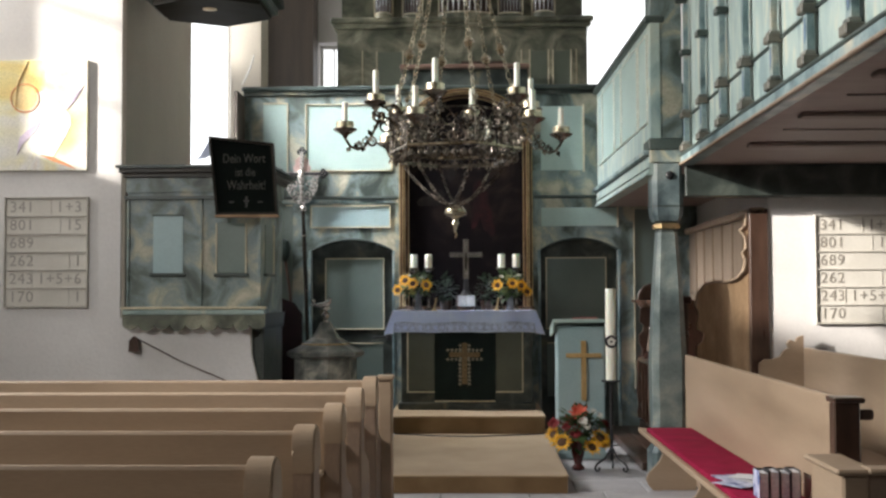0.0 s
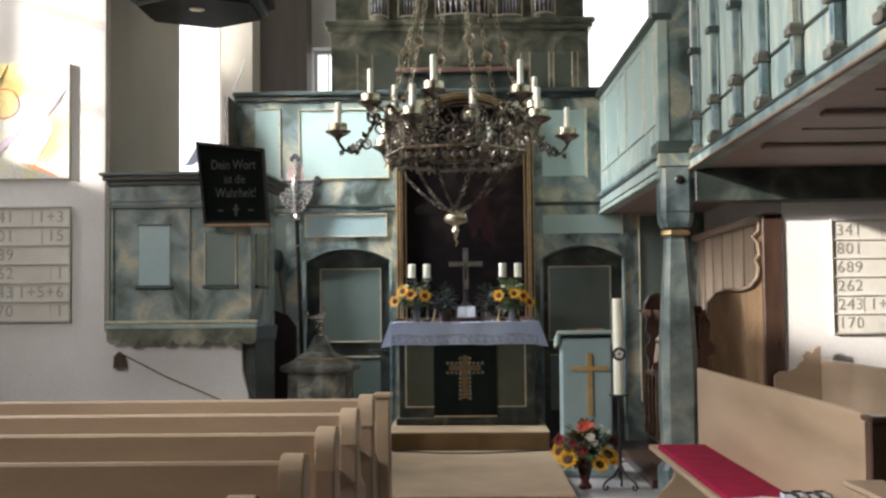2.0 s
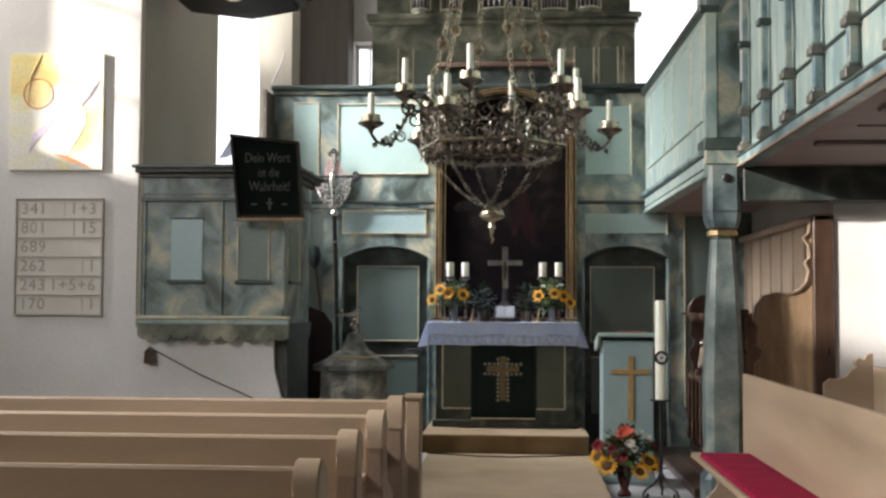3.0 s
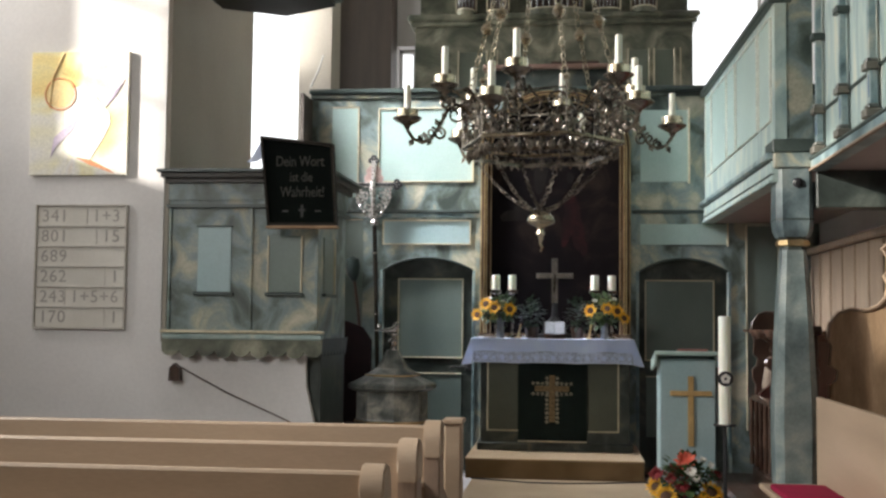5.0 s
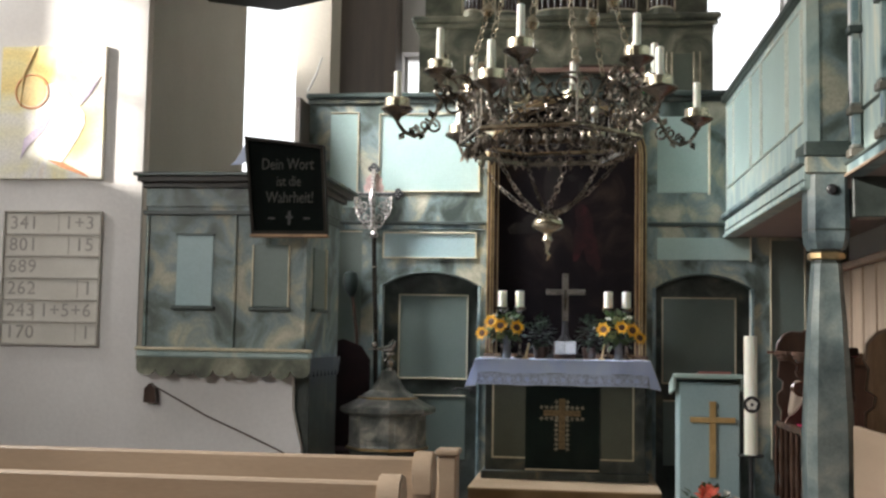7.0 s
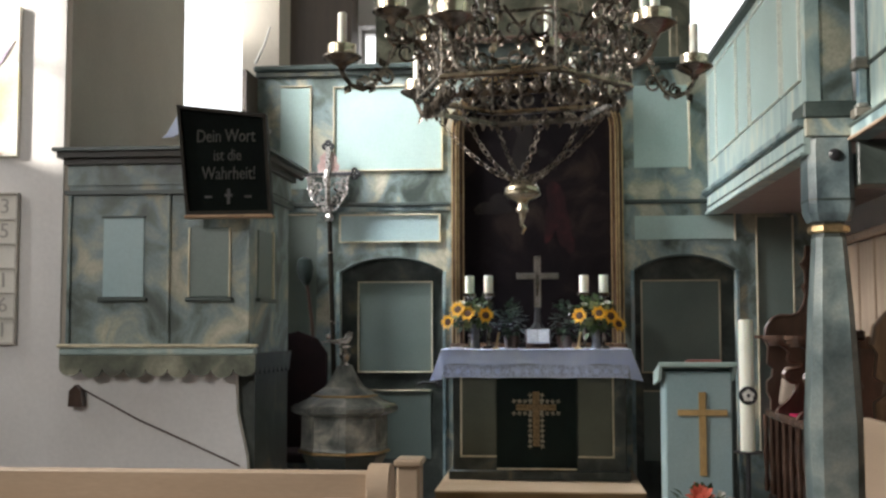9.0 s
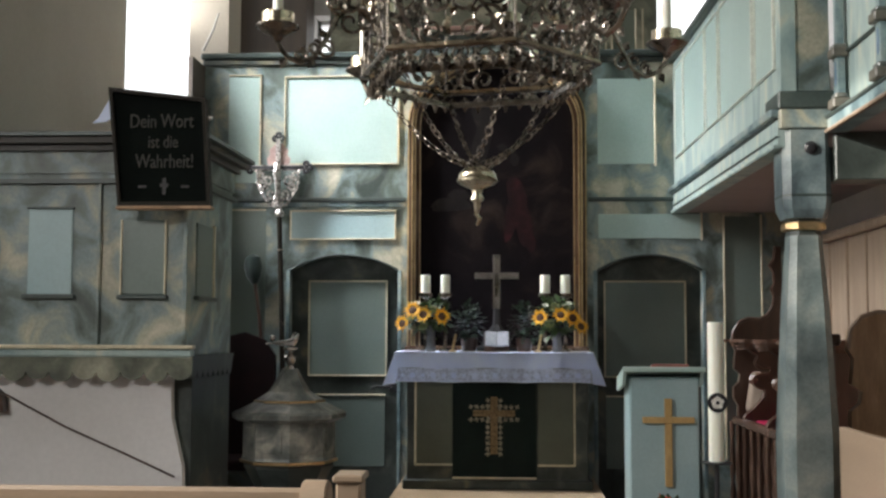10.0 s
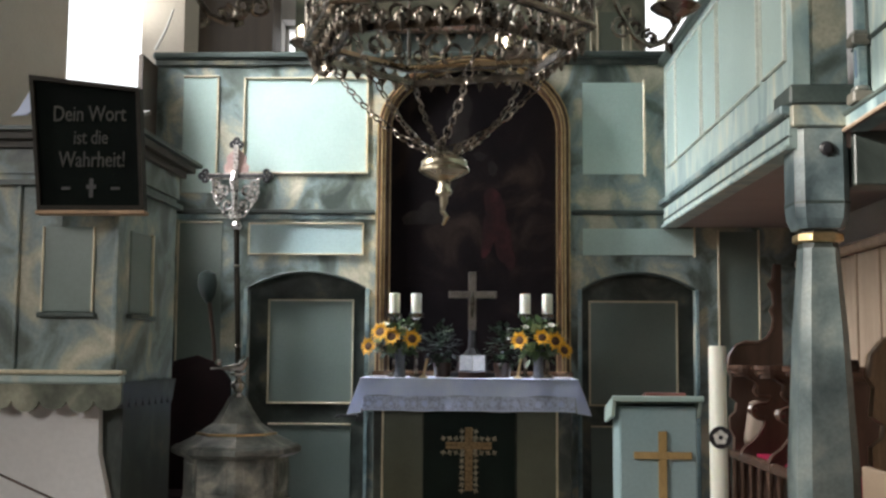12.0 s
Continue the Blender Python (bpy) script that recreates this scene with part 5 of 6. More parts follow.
part("orange_ring", tube([(-3.54 + 0.115 * math.cos(a), 9.562, 3.08 + 0.115 * math.sin(a)) for a in [2 * math.pi * i / 28 for i in range(28)]], 0.006, 5, closed=True), M["scarlet"], pt)
part("violet_sweep", prism([(-3.60, 2.62), (-3.56, 2.70), (-3.44, 2.82), (-3.40, 2.90), (-3.47, 2.86), (-3.58, 2.76)], "y", 9.560, 9.566), M["violet"], pt)
part("violet_sweep", prism([(-3.20, 2.98), (-3.13, 3.06), (-3.06, 3.18), (-3.11, 3.12), (-3.18, 3.03)], "y", 9.560, 9.566), M["violet"], pt)
part("red_sweep", prism([(-3.42, 2.62), (-3.30, 2.56), (-3.12, 2.50), (-3.16, 2.53), (-3.30, 2.60)], "y", 9.560, 9.566), M["scarlet"], pt)
part("orange_sweep", tube([(-3.62, 9.562, 2.98), (-3.60, 9.562, 3.2), (-3.52, 9.562, 3.38)], [0.006, 0.012, 0.005], 5), M["orange"], pt)


# ---- pulpit ----
pu = thing("pulpit", (-2.1, 9.7, FZ), "marbled pulpit with pale blue panels and a white plastered foot", "pulpit")
BODY = [(-2.675, 9.50), (-1.605, 9.50), (-1.585, 10.38), (-2.675, 10.38)]


def offset_poly(poly, d):
    """The body's outline moved outwards by d."""
    return [(poly[0][0] - d * 0.6, poly[0][1] - d), (poly[1][0] + d, poly[1][1] - d), (poly[2][0] + d, poly[2][1] + d), (poly[3][0] - d * 0.6, poly[3][1] + d)]


def pulpit_layer(name, z0, z1, d, mat):
    return part(name, prism(offset_poly(BODY, d), "z", z0, z1), mat, pu)


pulpit_layer("body", 1.33, 2.30, 0.0, M["marble"])
pulpit_layer("frieze", 2.30, 2.42, 0.012, M["marble"])
pulpit_layer("frieze_bead", 2.245, 2.27, 0.03, M["edge"])
M["cornice"] = material("dark_brown_cornice_paint", [(0.3, (0.036, 0.032, 0.027)), (0.7, (0.072, 0.065, 0.055))], 4, 0.5, bump=0.06)
pulpit_layer("cornice", 2.42, 2.455, 0.04, M["cornice"])
pulpit_layer("cornice", 2.455, 2.49, 0.08, M["cornice"])
pulpit_layer("cornice_top", 2.49, 2.51, 0.11, M["edge"])
part("sill", box(-2.70, -1.56, 9.452, 9.52, 1.325, 1.368, 0.010), M["pale_marble"], pu)
part("sill_line", box(-2.71, -1.55, 9.44, 9.50, 1.368, 1.388, 0.005), M["trim"], pu)
part("corner_strip", box(-2.085, -2.068, 9.478, 9.50, 1.39, 2.245, 0.004), M["marble"], pu)
part("corner_strip", box(-1.622, -1.600, 9.475, 9.50, 1.39, 2.245, 0.004), M["marble"], pu)
part("corner_strip", box(-2.675, -2.655, 9.478, 9.50, 1.39, 2.245, 0.004), M["marble"], pu)
part("panel", box(-2.465, -2.225, 9.492, 9.51, 1.655, 2.11, 0.003), M["paleblue"], pu)
part("panel_ledge", box(-2.49, -2.20, 9.47, 9.50, 1.63, 1.655, 0.006), M["edge"], pu)
part("panel_head", box(-2.475, -2.215, 9.485, 9.50, 2.11, 2.122, 0.003), M["edge"], pu)
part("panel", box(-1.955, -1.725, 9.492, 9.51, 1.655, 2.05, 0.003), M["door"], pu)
part("panel_ledge", box(-1.975, -1.70, 9.47, 9.50, 1.628, 1.652, 0.006), M["edge"], pu)
for x in (-1.962, -1.725):
    part("bead", box(x, x + 0.009, 9.482, 9.50, 1.655, 2.05, 0.002), M["trim"], pu)
# the side face
ob_dir = (Vector((-1.585, 10.38, 0)) - Vector((-1.605, 9.50, 0))).normalized()
ob_m = Matrix.Translation((-1.605, 9.50, 0)) @ Matrix.Rotation(math.atan2(ob_dir.y, ob_dir.x), 4, "Z")
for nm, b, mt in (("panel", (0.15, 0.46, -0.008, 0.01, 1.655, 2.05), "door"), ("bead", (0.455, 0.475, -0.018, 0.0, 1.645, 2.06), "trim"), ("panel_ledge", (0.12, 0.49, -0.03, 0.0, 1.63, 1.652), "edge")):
    bm = box(*b, bevel=0.003)
    bmesh.ops.transform(bm, matrix=ob_m, verts=bm.verts[:])
    part(nm, bm, M[mt], pu)
# scalloped skirt
sk = [(-2.70, 1.335)]
n_s = 9
for i in range(n_s):
    x0, w = -2.70 + 1.14 * i / n_s, 1.14 / n_s
    sk += [(x0 + w * (0.5 - 0.5 * math.cos(a)), 1.252 - (0.045 + 0.012 * (i % 2)) * math.sin(a)) for a in [math.pi * k / 7 for k in range(8)]]
sk += [(-1.56, 1.335)]
part("skirt", prism(sk, "y", 9.462, 9.488), M["marble_organ"], pu)
sk2 = [(0.0, 1.335)]
for i in range(8):
    sk2 += [(0.02 + 0.1 * i + 0.1 * (0.5 - 0.5 * math.cos(a)), 1.26 - 0.05 * math.sin(a)) for a in [math.pi * k / 7 for k in range(8)]]
sk2 += [(0.86, 1.335)]
bm = prism(sk2, "y", -0.03, -0.005)
bmesh.ops.transform(bm, matrix=ob_m, verts=bm.verts[:])
part("skirt", bm, M["marble_dark"], pu)
part("foot_wall", prism([(-2.80, FZ), (-2.80, 1.30), (-1.70, 1.30), (-1.69, 1.0), (-1.63, 0.75), (-1.60, FZ)], "y", 9.56, 10.2), M["plaster"], pu)
part("foot_pier", prism([(-1.70, 9.62), (-1.60, 9.62), (-1.58, 10.36), (-1.70, 10.36)], "z", FZ, 1.33), M["marble_dark"], pu)
hr = thing("stair_rope", (-2.3, 9.5, FZ), "dark stair rope on the white pulpit foot", "handrail")
part("rope", tube([(-2.60, 9.53, 1.135), (-2.25, 9.53, 0.955), (-1.92, 9.53, 0.815), (-1.66, 9.53, 0.70)], 0.0055, 7), M["dark"], hr, smooth=True)
part("block", prism([(-2.66, 1.03), (-2.655, 1.12), (-2.62, 1.155), (-2.585, 1.12), (-2.575, 1.03)], "y", 9.50, 9.56), M["dark"], hr)

sg = thing("text_board", (-1.70, 9.35, 2.10), "black signboard with faded gilt words on the pulpit", "sign")
BOARD = [(-1.985, 2.725), (-1.475, 2.665), (-1.437, 2.105), (-1.922, 2.105)]


def shrink(poly, k):
    cx, cz = sum(p[0] for p in poly) / 4, sum(p[1] for p in poly) / 4
    return [(cx + (x - cx) * k, cz + (z - cz) * k) for x, z in poly]


part("board", prism(shrink(BOARD, 0.95), "y", 9.325, 9.36), M["board"], sg)
inner = shrink(BOARD, 0.93)
for i in range(4):
    j = (i + 1) % 4
    part("frame", prism([BOARD[i], BOARD[j], inner[j], inner[i]], "y", 9.305, 9.365), M["frame_dark"], sg)
part("foot_strip", box(-1.93, -1.43, 9.30, 9.37, 2.086, 2.104, 0.004), M["oak"], sg)
for words, x, z, s in (("Dein Wort", -1.705, 2.545, 0.102), ("ist die", -1.695, 2.437, 0.092), ("Wahrheit!", -1.685, 2.335, 0.102)):
    text("lettering", words, s, Matrix.Translation((x, 9.3225, z)) @ Matrix.Rotation(radians(90), 4, "X") @ Matrix.Diagonal((0.74, 1, 1, 1)), M["letter"], sg, "CENTER", 0.0015, 0.98)
M["faint"] = material("worn_gilt", [(0.3, (0.005, 0.0055, 0.004)), (0.7, (0.013, 0.012, 0.009))], 20, 0.5, bump=0.0)
for x, w, z0, z1 in ((-1.685, 0.008, 2.165, 2.25), (-1.685, 0.022, 2.205, 2.222), (-1.80, 0.02, 2.20, 2.212), (-1.575, 0.02, 2.20, 2.212)):
    part("ornament_bar", box(x - w, x + w, 9.321 if w < 0.01 else 9.322, 9.326, z0, z1), M["faint"], sg)
part("bracket", box(-1.80, -1.60, 9.36, 9.50, 2.15, 2.22), M["dark"], sg)
bkr = thing("book_rest", (-1.9, 9.6, 2.51), "dark book rest with a white cloth on the pulpit rim", "book rest")
part("desk", prism([(9.40, 2.53), (9.72, 2.63), (9.72, 2.65), (9.40, 2.55)], "x", -1.96, -1.54), M["dark"], bkr)
part("prop", box(-1.8, -1.7, 9.55, 9.62, 2.51, 2.59), M["dark"], bkr)
part("cloth_corner", prism([(-2.0, 2.70), (-2.07, 2.58), (-2.10, 2.555), (-2.03, 2.56), (-1.97, 2.60), (-1.95, 2.70)], "y", 9.40, 9.415), M["linen"], bkr)

# sounding board over the pulpit
sb = thing("sounding_board", (-2.05, 9.65, 3.6), "dark hexagonal sounding board fixed over the pulpit", "canopy")
for nm, r, z0, z1, mt in (("soffit", 0.50, 3.81, 3.85, "frame_dark"), ("rim", 0.56, 3.85, 3.91, "edge"), ("rim", 0.62, 3.91, 3.97, "frame_dark"), ("crown", 0.50, 3.97, 4.25, "marble_dark")):
    part(nm, lathe([(0, z0), (r, z0), (r, z1), (0, z1)], (-2.05, 9.75, 0), 6, start=radians(30)), M[mt], sb)
part("soffit_star", lathe([(0, 0), (0.06, 0.006), (0.02, 0.012), (0, 0.012)], (-2.05, 9.62, 3.80), 12), M["gold"], sb)
part("wall_bracket", box(-2.74, -2.45, 9.70, 9.80, 3.99, 4.09, 0.008), M["frame_dark"], sb)


# ---- font ----
fo = thing("baptismal_font", (-1.165, 10.09, FZ), "octagonal marbled font with a domed lid and a silver finial", "font")
FX, FY = -1.165, 10.11


def font_layer(name, prof, mat, n=8, smooth=False, start=radians(11)):
    return part(name, lathe(prof, (FX, FY, 0), n, start=start), mat, fo, smooth=smooth)


font_layer("base", [(0, FZ), (0.24, FZ), (0.24, FZ + 0.08), (0.17, FZ + 0.14), (0, FZ + 0.14)], M["marble_dark"])
font_layer("shaft", [(0, 0.15), (0.13, 0.15), (0.12, 0.45), (0.17, 0.56), (0, 0.56)], M["marble_dark"])
font_layer("bowl", [(0, 0.56), (0.18, 0.56), (0.255, 0.70), (0.255, 0.715), (0, 0.715)], M["marble_dark"])
font_layer("bowl_bead", [(0.20, 0.722), (0.278, 0.724), (0.278, 0.738), (0.20, 0.742)], M["gold"])
font_layer("drum_base", [(0.20, 0.742), (0.272, 0.742), (0.265, 0.756), (0.20, 0.757)], M["stonegrey"])
font_layer("drum", [(0, 0.745), (0.262, 0.745), (0.262, 0.965), (0, 0.965)], M["stonegrey"])
font_layer("lid_eave", [(0, 0.955), (0.29, 0.955), (0.325, 0.975), (0.325, 1.0), (0.305, 1.015), (0, 1.015)], M["stonegrey"])
font_layer("lid_slope", [(0, 1.01), (0.30, 1.012), (0.20, 1.062), (0, 1.062)], M["stonegrey"])
font_layer("lid_bead", [(0.15, 1.06), (0.203, 1.062), (0.203, 1.071), (0.15, 1.073)], M["gold"])
font_layer("lid_cone", [(0, 1.07), (0.19, 1.074), (0.12, 1.12), (0.075, 1.19), (0.045, 1.25), (0, 1.25)], M["stonegrey"])
font_layer("finial_stem", [(0, 1.24), (0.03, 1.25), (0.016, 1.27), (0.034, 1.30), (0.038, 1.318), (0.02, 1.33), (0.012, 1.35), (0.042, 1.36), (0.042, 1.37), (0, 1.375)], M["silver"], 14, True)
part("finial_dove", tube([(FX - 0.145, FY, 1.392), (FX - 0.10, FY, 1.395), (FX - 0.04, FY - 0.005, 1.395), (FX + 0.01, FY, 1.40), (FX + 0.035, FY, 1.425), (FX + 0.045, FY, 1.452)], [0.005, 0.006, 0.018, 0.026, 0.015, 0.006], 8), M["silver"], fo, smooth=True)
part("finial_tuft", lathe([(0, -0.022), (0.016, -0.014), (0.020, 0), (0.014, 0.016), (0, 0.022)], (FX - 0.105, FY, 1.425), 10), M["silver"], fo, smooth=True)
part("finial_wing", tube([(FX + 0.0, FY + 0.01, 1.40), (FX - 0.005, FY + 0.03, 1.43), (FX + 0.02, FY + 0.05, 1.46)], [0.014, 0.01, 0.004], 6), M["silver"], fo, smooth=True)
for i in range(8):
    a0 = radians(11) + 2 * math.pi * (i + 0.5) / 8
    bm = box(-0.058, 0.058, -0.006, 0.004, 0.785, 0.925, 0.004)
    bmesh.ops.transform(bm, matrix=Matrix.Translation((FX, FY, 0)) @ Matrix.Rotation(a0 + math.pi / 2, 4, "Z") @ Matrix.Translation((0, -0.262 * math.cos(math.pi / 8), 0)), verts=bm.verts[:])
    part("drum_panel", bm, M["stonegrey"], fo)

# ---- processional cross, collection bag, chair ----
px = thing("processional_cross", (-1.66, 12.3, FZ), "silver processional cross with trefoil ends on a dark pole", "cross")
KX, KY, KZ = -1.735, 12.48, 2.768
part("pole", tube([(-1.64, KY, FZ), (-1.722, KY, 2.41)], 0.021, 8), M["frame_dark"], px, smooth=True)
for z in (1.52, 2.10):
    part("pole_ring", lathe([(0.022, 0), (0.03, 0.008), (0.022, 0.016)], (-1.64 - 0.0347 * (z - FZ), KY, z), 12), M["bronze"], px)
part("knob", lathe([(0, 0), (0.03, 0.005), (0.042, 0.03), (0.03, 0.055), (0.018, 0.065), (0.03, 0.085), (0, 0.09)], (-1.722, KY, 2.37), 16), M["aged_silver"], px, smooth=True)
part("upright", box(KX - 0.02, KX + 0.02, KY - 0.012, KY + 0.012, 2.44, 3.0, 0.004), M["aged_silver"], px)
part("crossbar", box(KX - 0.215, KX + 0.215, KY - 0.010, KY + 0.01, KZ - 0.026, KZ + 0.020, 0.004), M["aged_silver"], px)
part("crossbar_inlay", box(KX - 0.21, KX + 0.21, KY - 0.014, KY - 0.006, KZ - 0.016, KZ + 0.010, 0.002), M["iron"], px, "dark enamelled inlay")
for cx, cz, dirs in ((KX - 0.225, KZ, ((-1, 0), (0, 1), (0, -1))), (KX + 0.225, KZ, ((1, 0), (0, 1), (0, -1))), (KX, 3.0, ((0, 1), (1, 0), (-1, 0)))):
    for dx, dz in dirs:
        c = (cx + dx * 0.026, KY, cz + dz * 0.026)
        ring = [(c[0] + 0.017 * math.cos(a), KY, c[2] + 0.017 * math.sin(a)) for a in [2 * math.pi * k / 12 for k in range(12)]]
        part("trefoil_lobe", tube(ring, 0.013, 6, closed=True), M["iron"], px, smooth=True)
    part("lobe_plate", prism([(cx + 0.022 * math.cos(a), cz + 0.022 * math.sin(a)) for a in [2 * math.pi * k / 10 for k in range(10)]], "y", KY - 0.008, KY + 0.008), M["aged_silver"], px)
part("figure", tube([(KX, KY - 0.03, 2.80), (KX - 0.004, KY - 0.04, 2.72), (KX + 0.004, KY - 0.03, 2.62), (KX, KY - 0.025, 2.50)], [0.02, 0.032, 0.022, 0.012], 8), M["aged_silver"], px, smooth=True)
M["rosy"] = material("rosy_ribbon", [(0.3, (0.36, 0.24, 0.22)), (0.7, (0.52, 0.38, 0.34))], 19, 0.5, bump=0.1)
halo = [(0.085, 2.79), (0.095, 2.84), (0.07, 2.87), (0.075, 2.91), (0.045, 2.94), (0.02, 2.965)]
part("shaped_plate", prism([(KX + a, b) for a, b in halo] + [(KX - a, b) for a, b in reversed(halo)], "y", KY + 0.012, KY + 0.02), M["rosy"], px, "rosy shaped plate")
for s in (-1, 1):
    for c, r0, r1, a0, a1 in (((KX + s * 0.082, KY, 2.655), 0.052, 0.012, -100, 420), ((KX + s * 0.135, KY, 2.70), 0.036, 0.01, -90, 330), ((KX + s * 0.055, KY, 2.555), 0.042, 0.008, 200, 620), ((KX + s * 0.12, KY, 2.60), 0.028, 0.008, 20, 380), ((KX + s * 0.03, KY, 2.49), 0.026, 0.006, 90, 420)):
        part("scroll", tube(spiral(c, (s, 0, 0), (0, 0, 1), r0, r1, a0, a1, 20), 0.011, 6), M["aged_silver"], px, smooth=True)
    for z, d in ((2.735, 0.17), (2.645, 0.165), (2.56, 0.125), (2.50, 0.085)):
        part("bead", lathe([(0, -0.014), (0.012, -0.008), (0.015, 0), (0.012, 0.008), (0, 0.014)], (KX + s * d, KY - 0.004, z), 8), M["aged_silver"], px, smooth=True)
part("scroll_frame", tube([(KX - 0.17, KY, 2.74), (KX - 0.155, KY, 2.60), (KX - 0.07, KY, 2.47), (KX, KY, 2.44), (KX + 0.07, KY, 2.47), (KX + 0.155, KY, 2.60), (KX + 0.17, KY, 2.74)], 0.009, 6), M["aged_silver"], px, smooth=True)

bg = thing("collection_bag", (-1.85, 12.45, FZ), "dark cloth collection bag on a long pole leaning on the wall", "collection bag")
part("pole", tube([(-1.72, 12.36, FZ), (-1.86, 12.46, 1.55), (-1.915, 12.5, 1.88)], 0.014, 7), M["dark"], bg, smooth=True)
part("bag", tube([(-1.912, 12.49, 1.84), (-1.922, 12.50, 1.90), (-1.93, 12.51, 1.98), (-1.935, 12.515, 2.05), (-1.938, 12.52, 2.075)], [0.02, 0.055, 0.072, 0.06, 0.02], 12), M["velvet"], bg, smooth=True)
# near-black red: the shade by the pulpit is put into the upholstery
M["oxblood"] = material("shaded_red_upholstery", [(0.3, (0.006, 0.0026, 0.0032)), (0.7, (0.014, 0.0055, 0.0065))], 6, 0.8, bump=0.2, fine=180, spec=0.15)
ch = thing("dark_chair", (-1.95, 12.2, FZ), "dark red upholstered chair by the pulpit, shade in its colour", "chair")
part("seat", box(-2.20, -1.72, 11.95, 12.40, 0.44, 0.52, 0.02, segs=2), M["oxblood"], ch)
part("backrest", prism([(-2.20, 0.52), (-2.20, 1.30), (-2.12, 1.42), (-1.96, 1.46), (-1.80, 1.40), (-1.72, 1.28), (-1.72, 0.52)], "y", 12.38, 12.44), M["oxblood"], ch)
for x in (-2.18, -1.77):
    for y in (11.97, 12.36):
        part("leg", box(x, x + 0.04, y, y + 0.04, FZ, 0.44, 0.004), M["frame_dark"], ch)
rd = thing("white_rod", (-2.38, 12.66, 3.75), "thin pale rod leaning on the cornice", "rod")
part("rod", tube([(-2.40, 12.62, 3.75), (-2.33, 12.66, 3.93), (-2.29, 12.68, 4.08)], [0.014, 0.012, 0.009], 6), M["mullion"], rd)

# ---- organ ----
OY = 13.30
og = thing("organ", (0, OY + 0.4, 2.45), "small organ with tin pipes in an olive marbled case", "organ")
part("lower_case", box(-1.46, 1.37, OY, OY + 0.9, 2.45, 4.50), M["marble_organ"], og)
part("upper_case", box(-1.42, 1.33, OY + 0.10, OY + 0.9, 4.62, 6.4), M["marble_organ"], og)
part("cornice", box(-1.50, 1.41, OY - 0.06, OY + 0.9, 4.50, 4.55, 0.012), M["marble_organ"], og)
part("cornice", box(-1.53, 1.44, OY - 0.09, OY + 0.9, 4.55, 4.62, 0.02), M["marble_organ"], og)
for x0, x1 in ((-1.00, -0.72), (0.73, 0.925), (0.99, 1.18), (-0.60, 0.62)):
    raised_panel(og, x0, x1, 3.75, 4.235, OY, M["organ_panel"] if abs(x0) > 0.65 else M["marble_organ"], sides="lr")
for x in (-1.18, 1.24):
    part("bead", box(x, x + 0.014, OY - 0.012, OY, 3.75, 4.25), M["trim"], og)
GROUPS = [(-1.025, -0.845, 5, True), (-0.704, -0.505, 6, False), (-0.293, 0.263, 9, True), (0.385, 0.634, 7, False), (0.768, 0.997, 5, True)]
for x0, x1, n, bow in GROUPS:
    cx, hw = (x0 + x1) / 2, (x1 - x0) / 2
    dep = 0.10 if bow else 0.03
    # small curved console under each group
    cur = [(cx + hw * 1.08 * math.cos(a), OY + 0.02 - (dep + 0.05) * math.sin(a)) for a in [math.pi * i / 10 for i in range(11)]]
    part("pipe_console", prism(cur, "z", 4.60, 4.655), M["marble_organ"], og)
    part("console_line", prism([(x, y - 0.006) for x, y in cur], "z", 4.655, 4.668), M["trim"], og)
    # a flat dark board puts shade behind the pipes; the case isn't hollowed
    part("pipe_recess", box(x0 - 0.01, x1 + 0.01, OY + 0.085, OY + 0.10, 4.66, 6.2), M["dark"], og)
    for i in range(n):
        u = (i + 0.5) / n * 2 - 1
        x, y, r = cx + u * hw, OY + 0.05 - dep * math.sqrt(max(0, 1 - u * u)), 0.86 * hw / n
        part("pipe", lathe([(0.2 * r, 0), (r, 0.22 + 0.05 * (1 - abs(u))), (r, 1.3 + 0.2 * (1 - abs(u))), (r * 0.9, 1.3 + 0.2 * (1 - abs(u)))], (x, y, 4.668), 10), M["pipe"], og, smooth=True)
    for x in (x0 - 0.02, x1 + 0.006):
        part("stile", box(x, x + 0.014, OY - 0.01, OY + 0.10, 4.66, 6.2, 0.002), M["trim"], og)
ck = thing("organ_console", (0, 12.95, 2.45), "organ console back in blue-grey paint under a pinkish shelf", "console")
part("back", box(-0.70, 0.675, 12.92, 13.15, 2.45, 3.955), M["marble_dark"], ck)
part("shelf", box(-0.72, 0.70, 12.86, 13.2, 3.955, 4.005, 0.01), M["copper"], ck)
part("music_desk", box(-0.05, 0.42, 13.0, 13.03, 4.005, 4.06), M["dark"], ck)


# ---- chandelier ----
HX, HY = -0.015, 7.34
cd = thing("chandelier", (HX, HY, 1.8), "hexagonal bronze chandelier with scrollwork and white candles", "chandelier")
RING, RZ = 0.405, 2.335


def hexpt(k, r, z, off=48):
    a = radians(off + 60 * k)
    return Vector((HX + r * math.cos(a), HY + r * math.sin(a), z))


def hexband(name, r0, r1, z0, z1, mat, thick=0.012):
    part(name, lathe([(r0, z0), (r1, z1), (r1 - thick, z1), (r0 - thick, z0), (r0, z0)], (HX, HY, 0), 6, start=radians(48)), mat, cd)


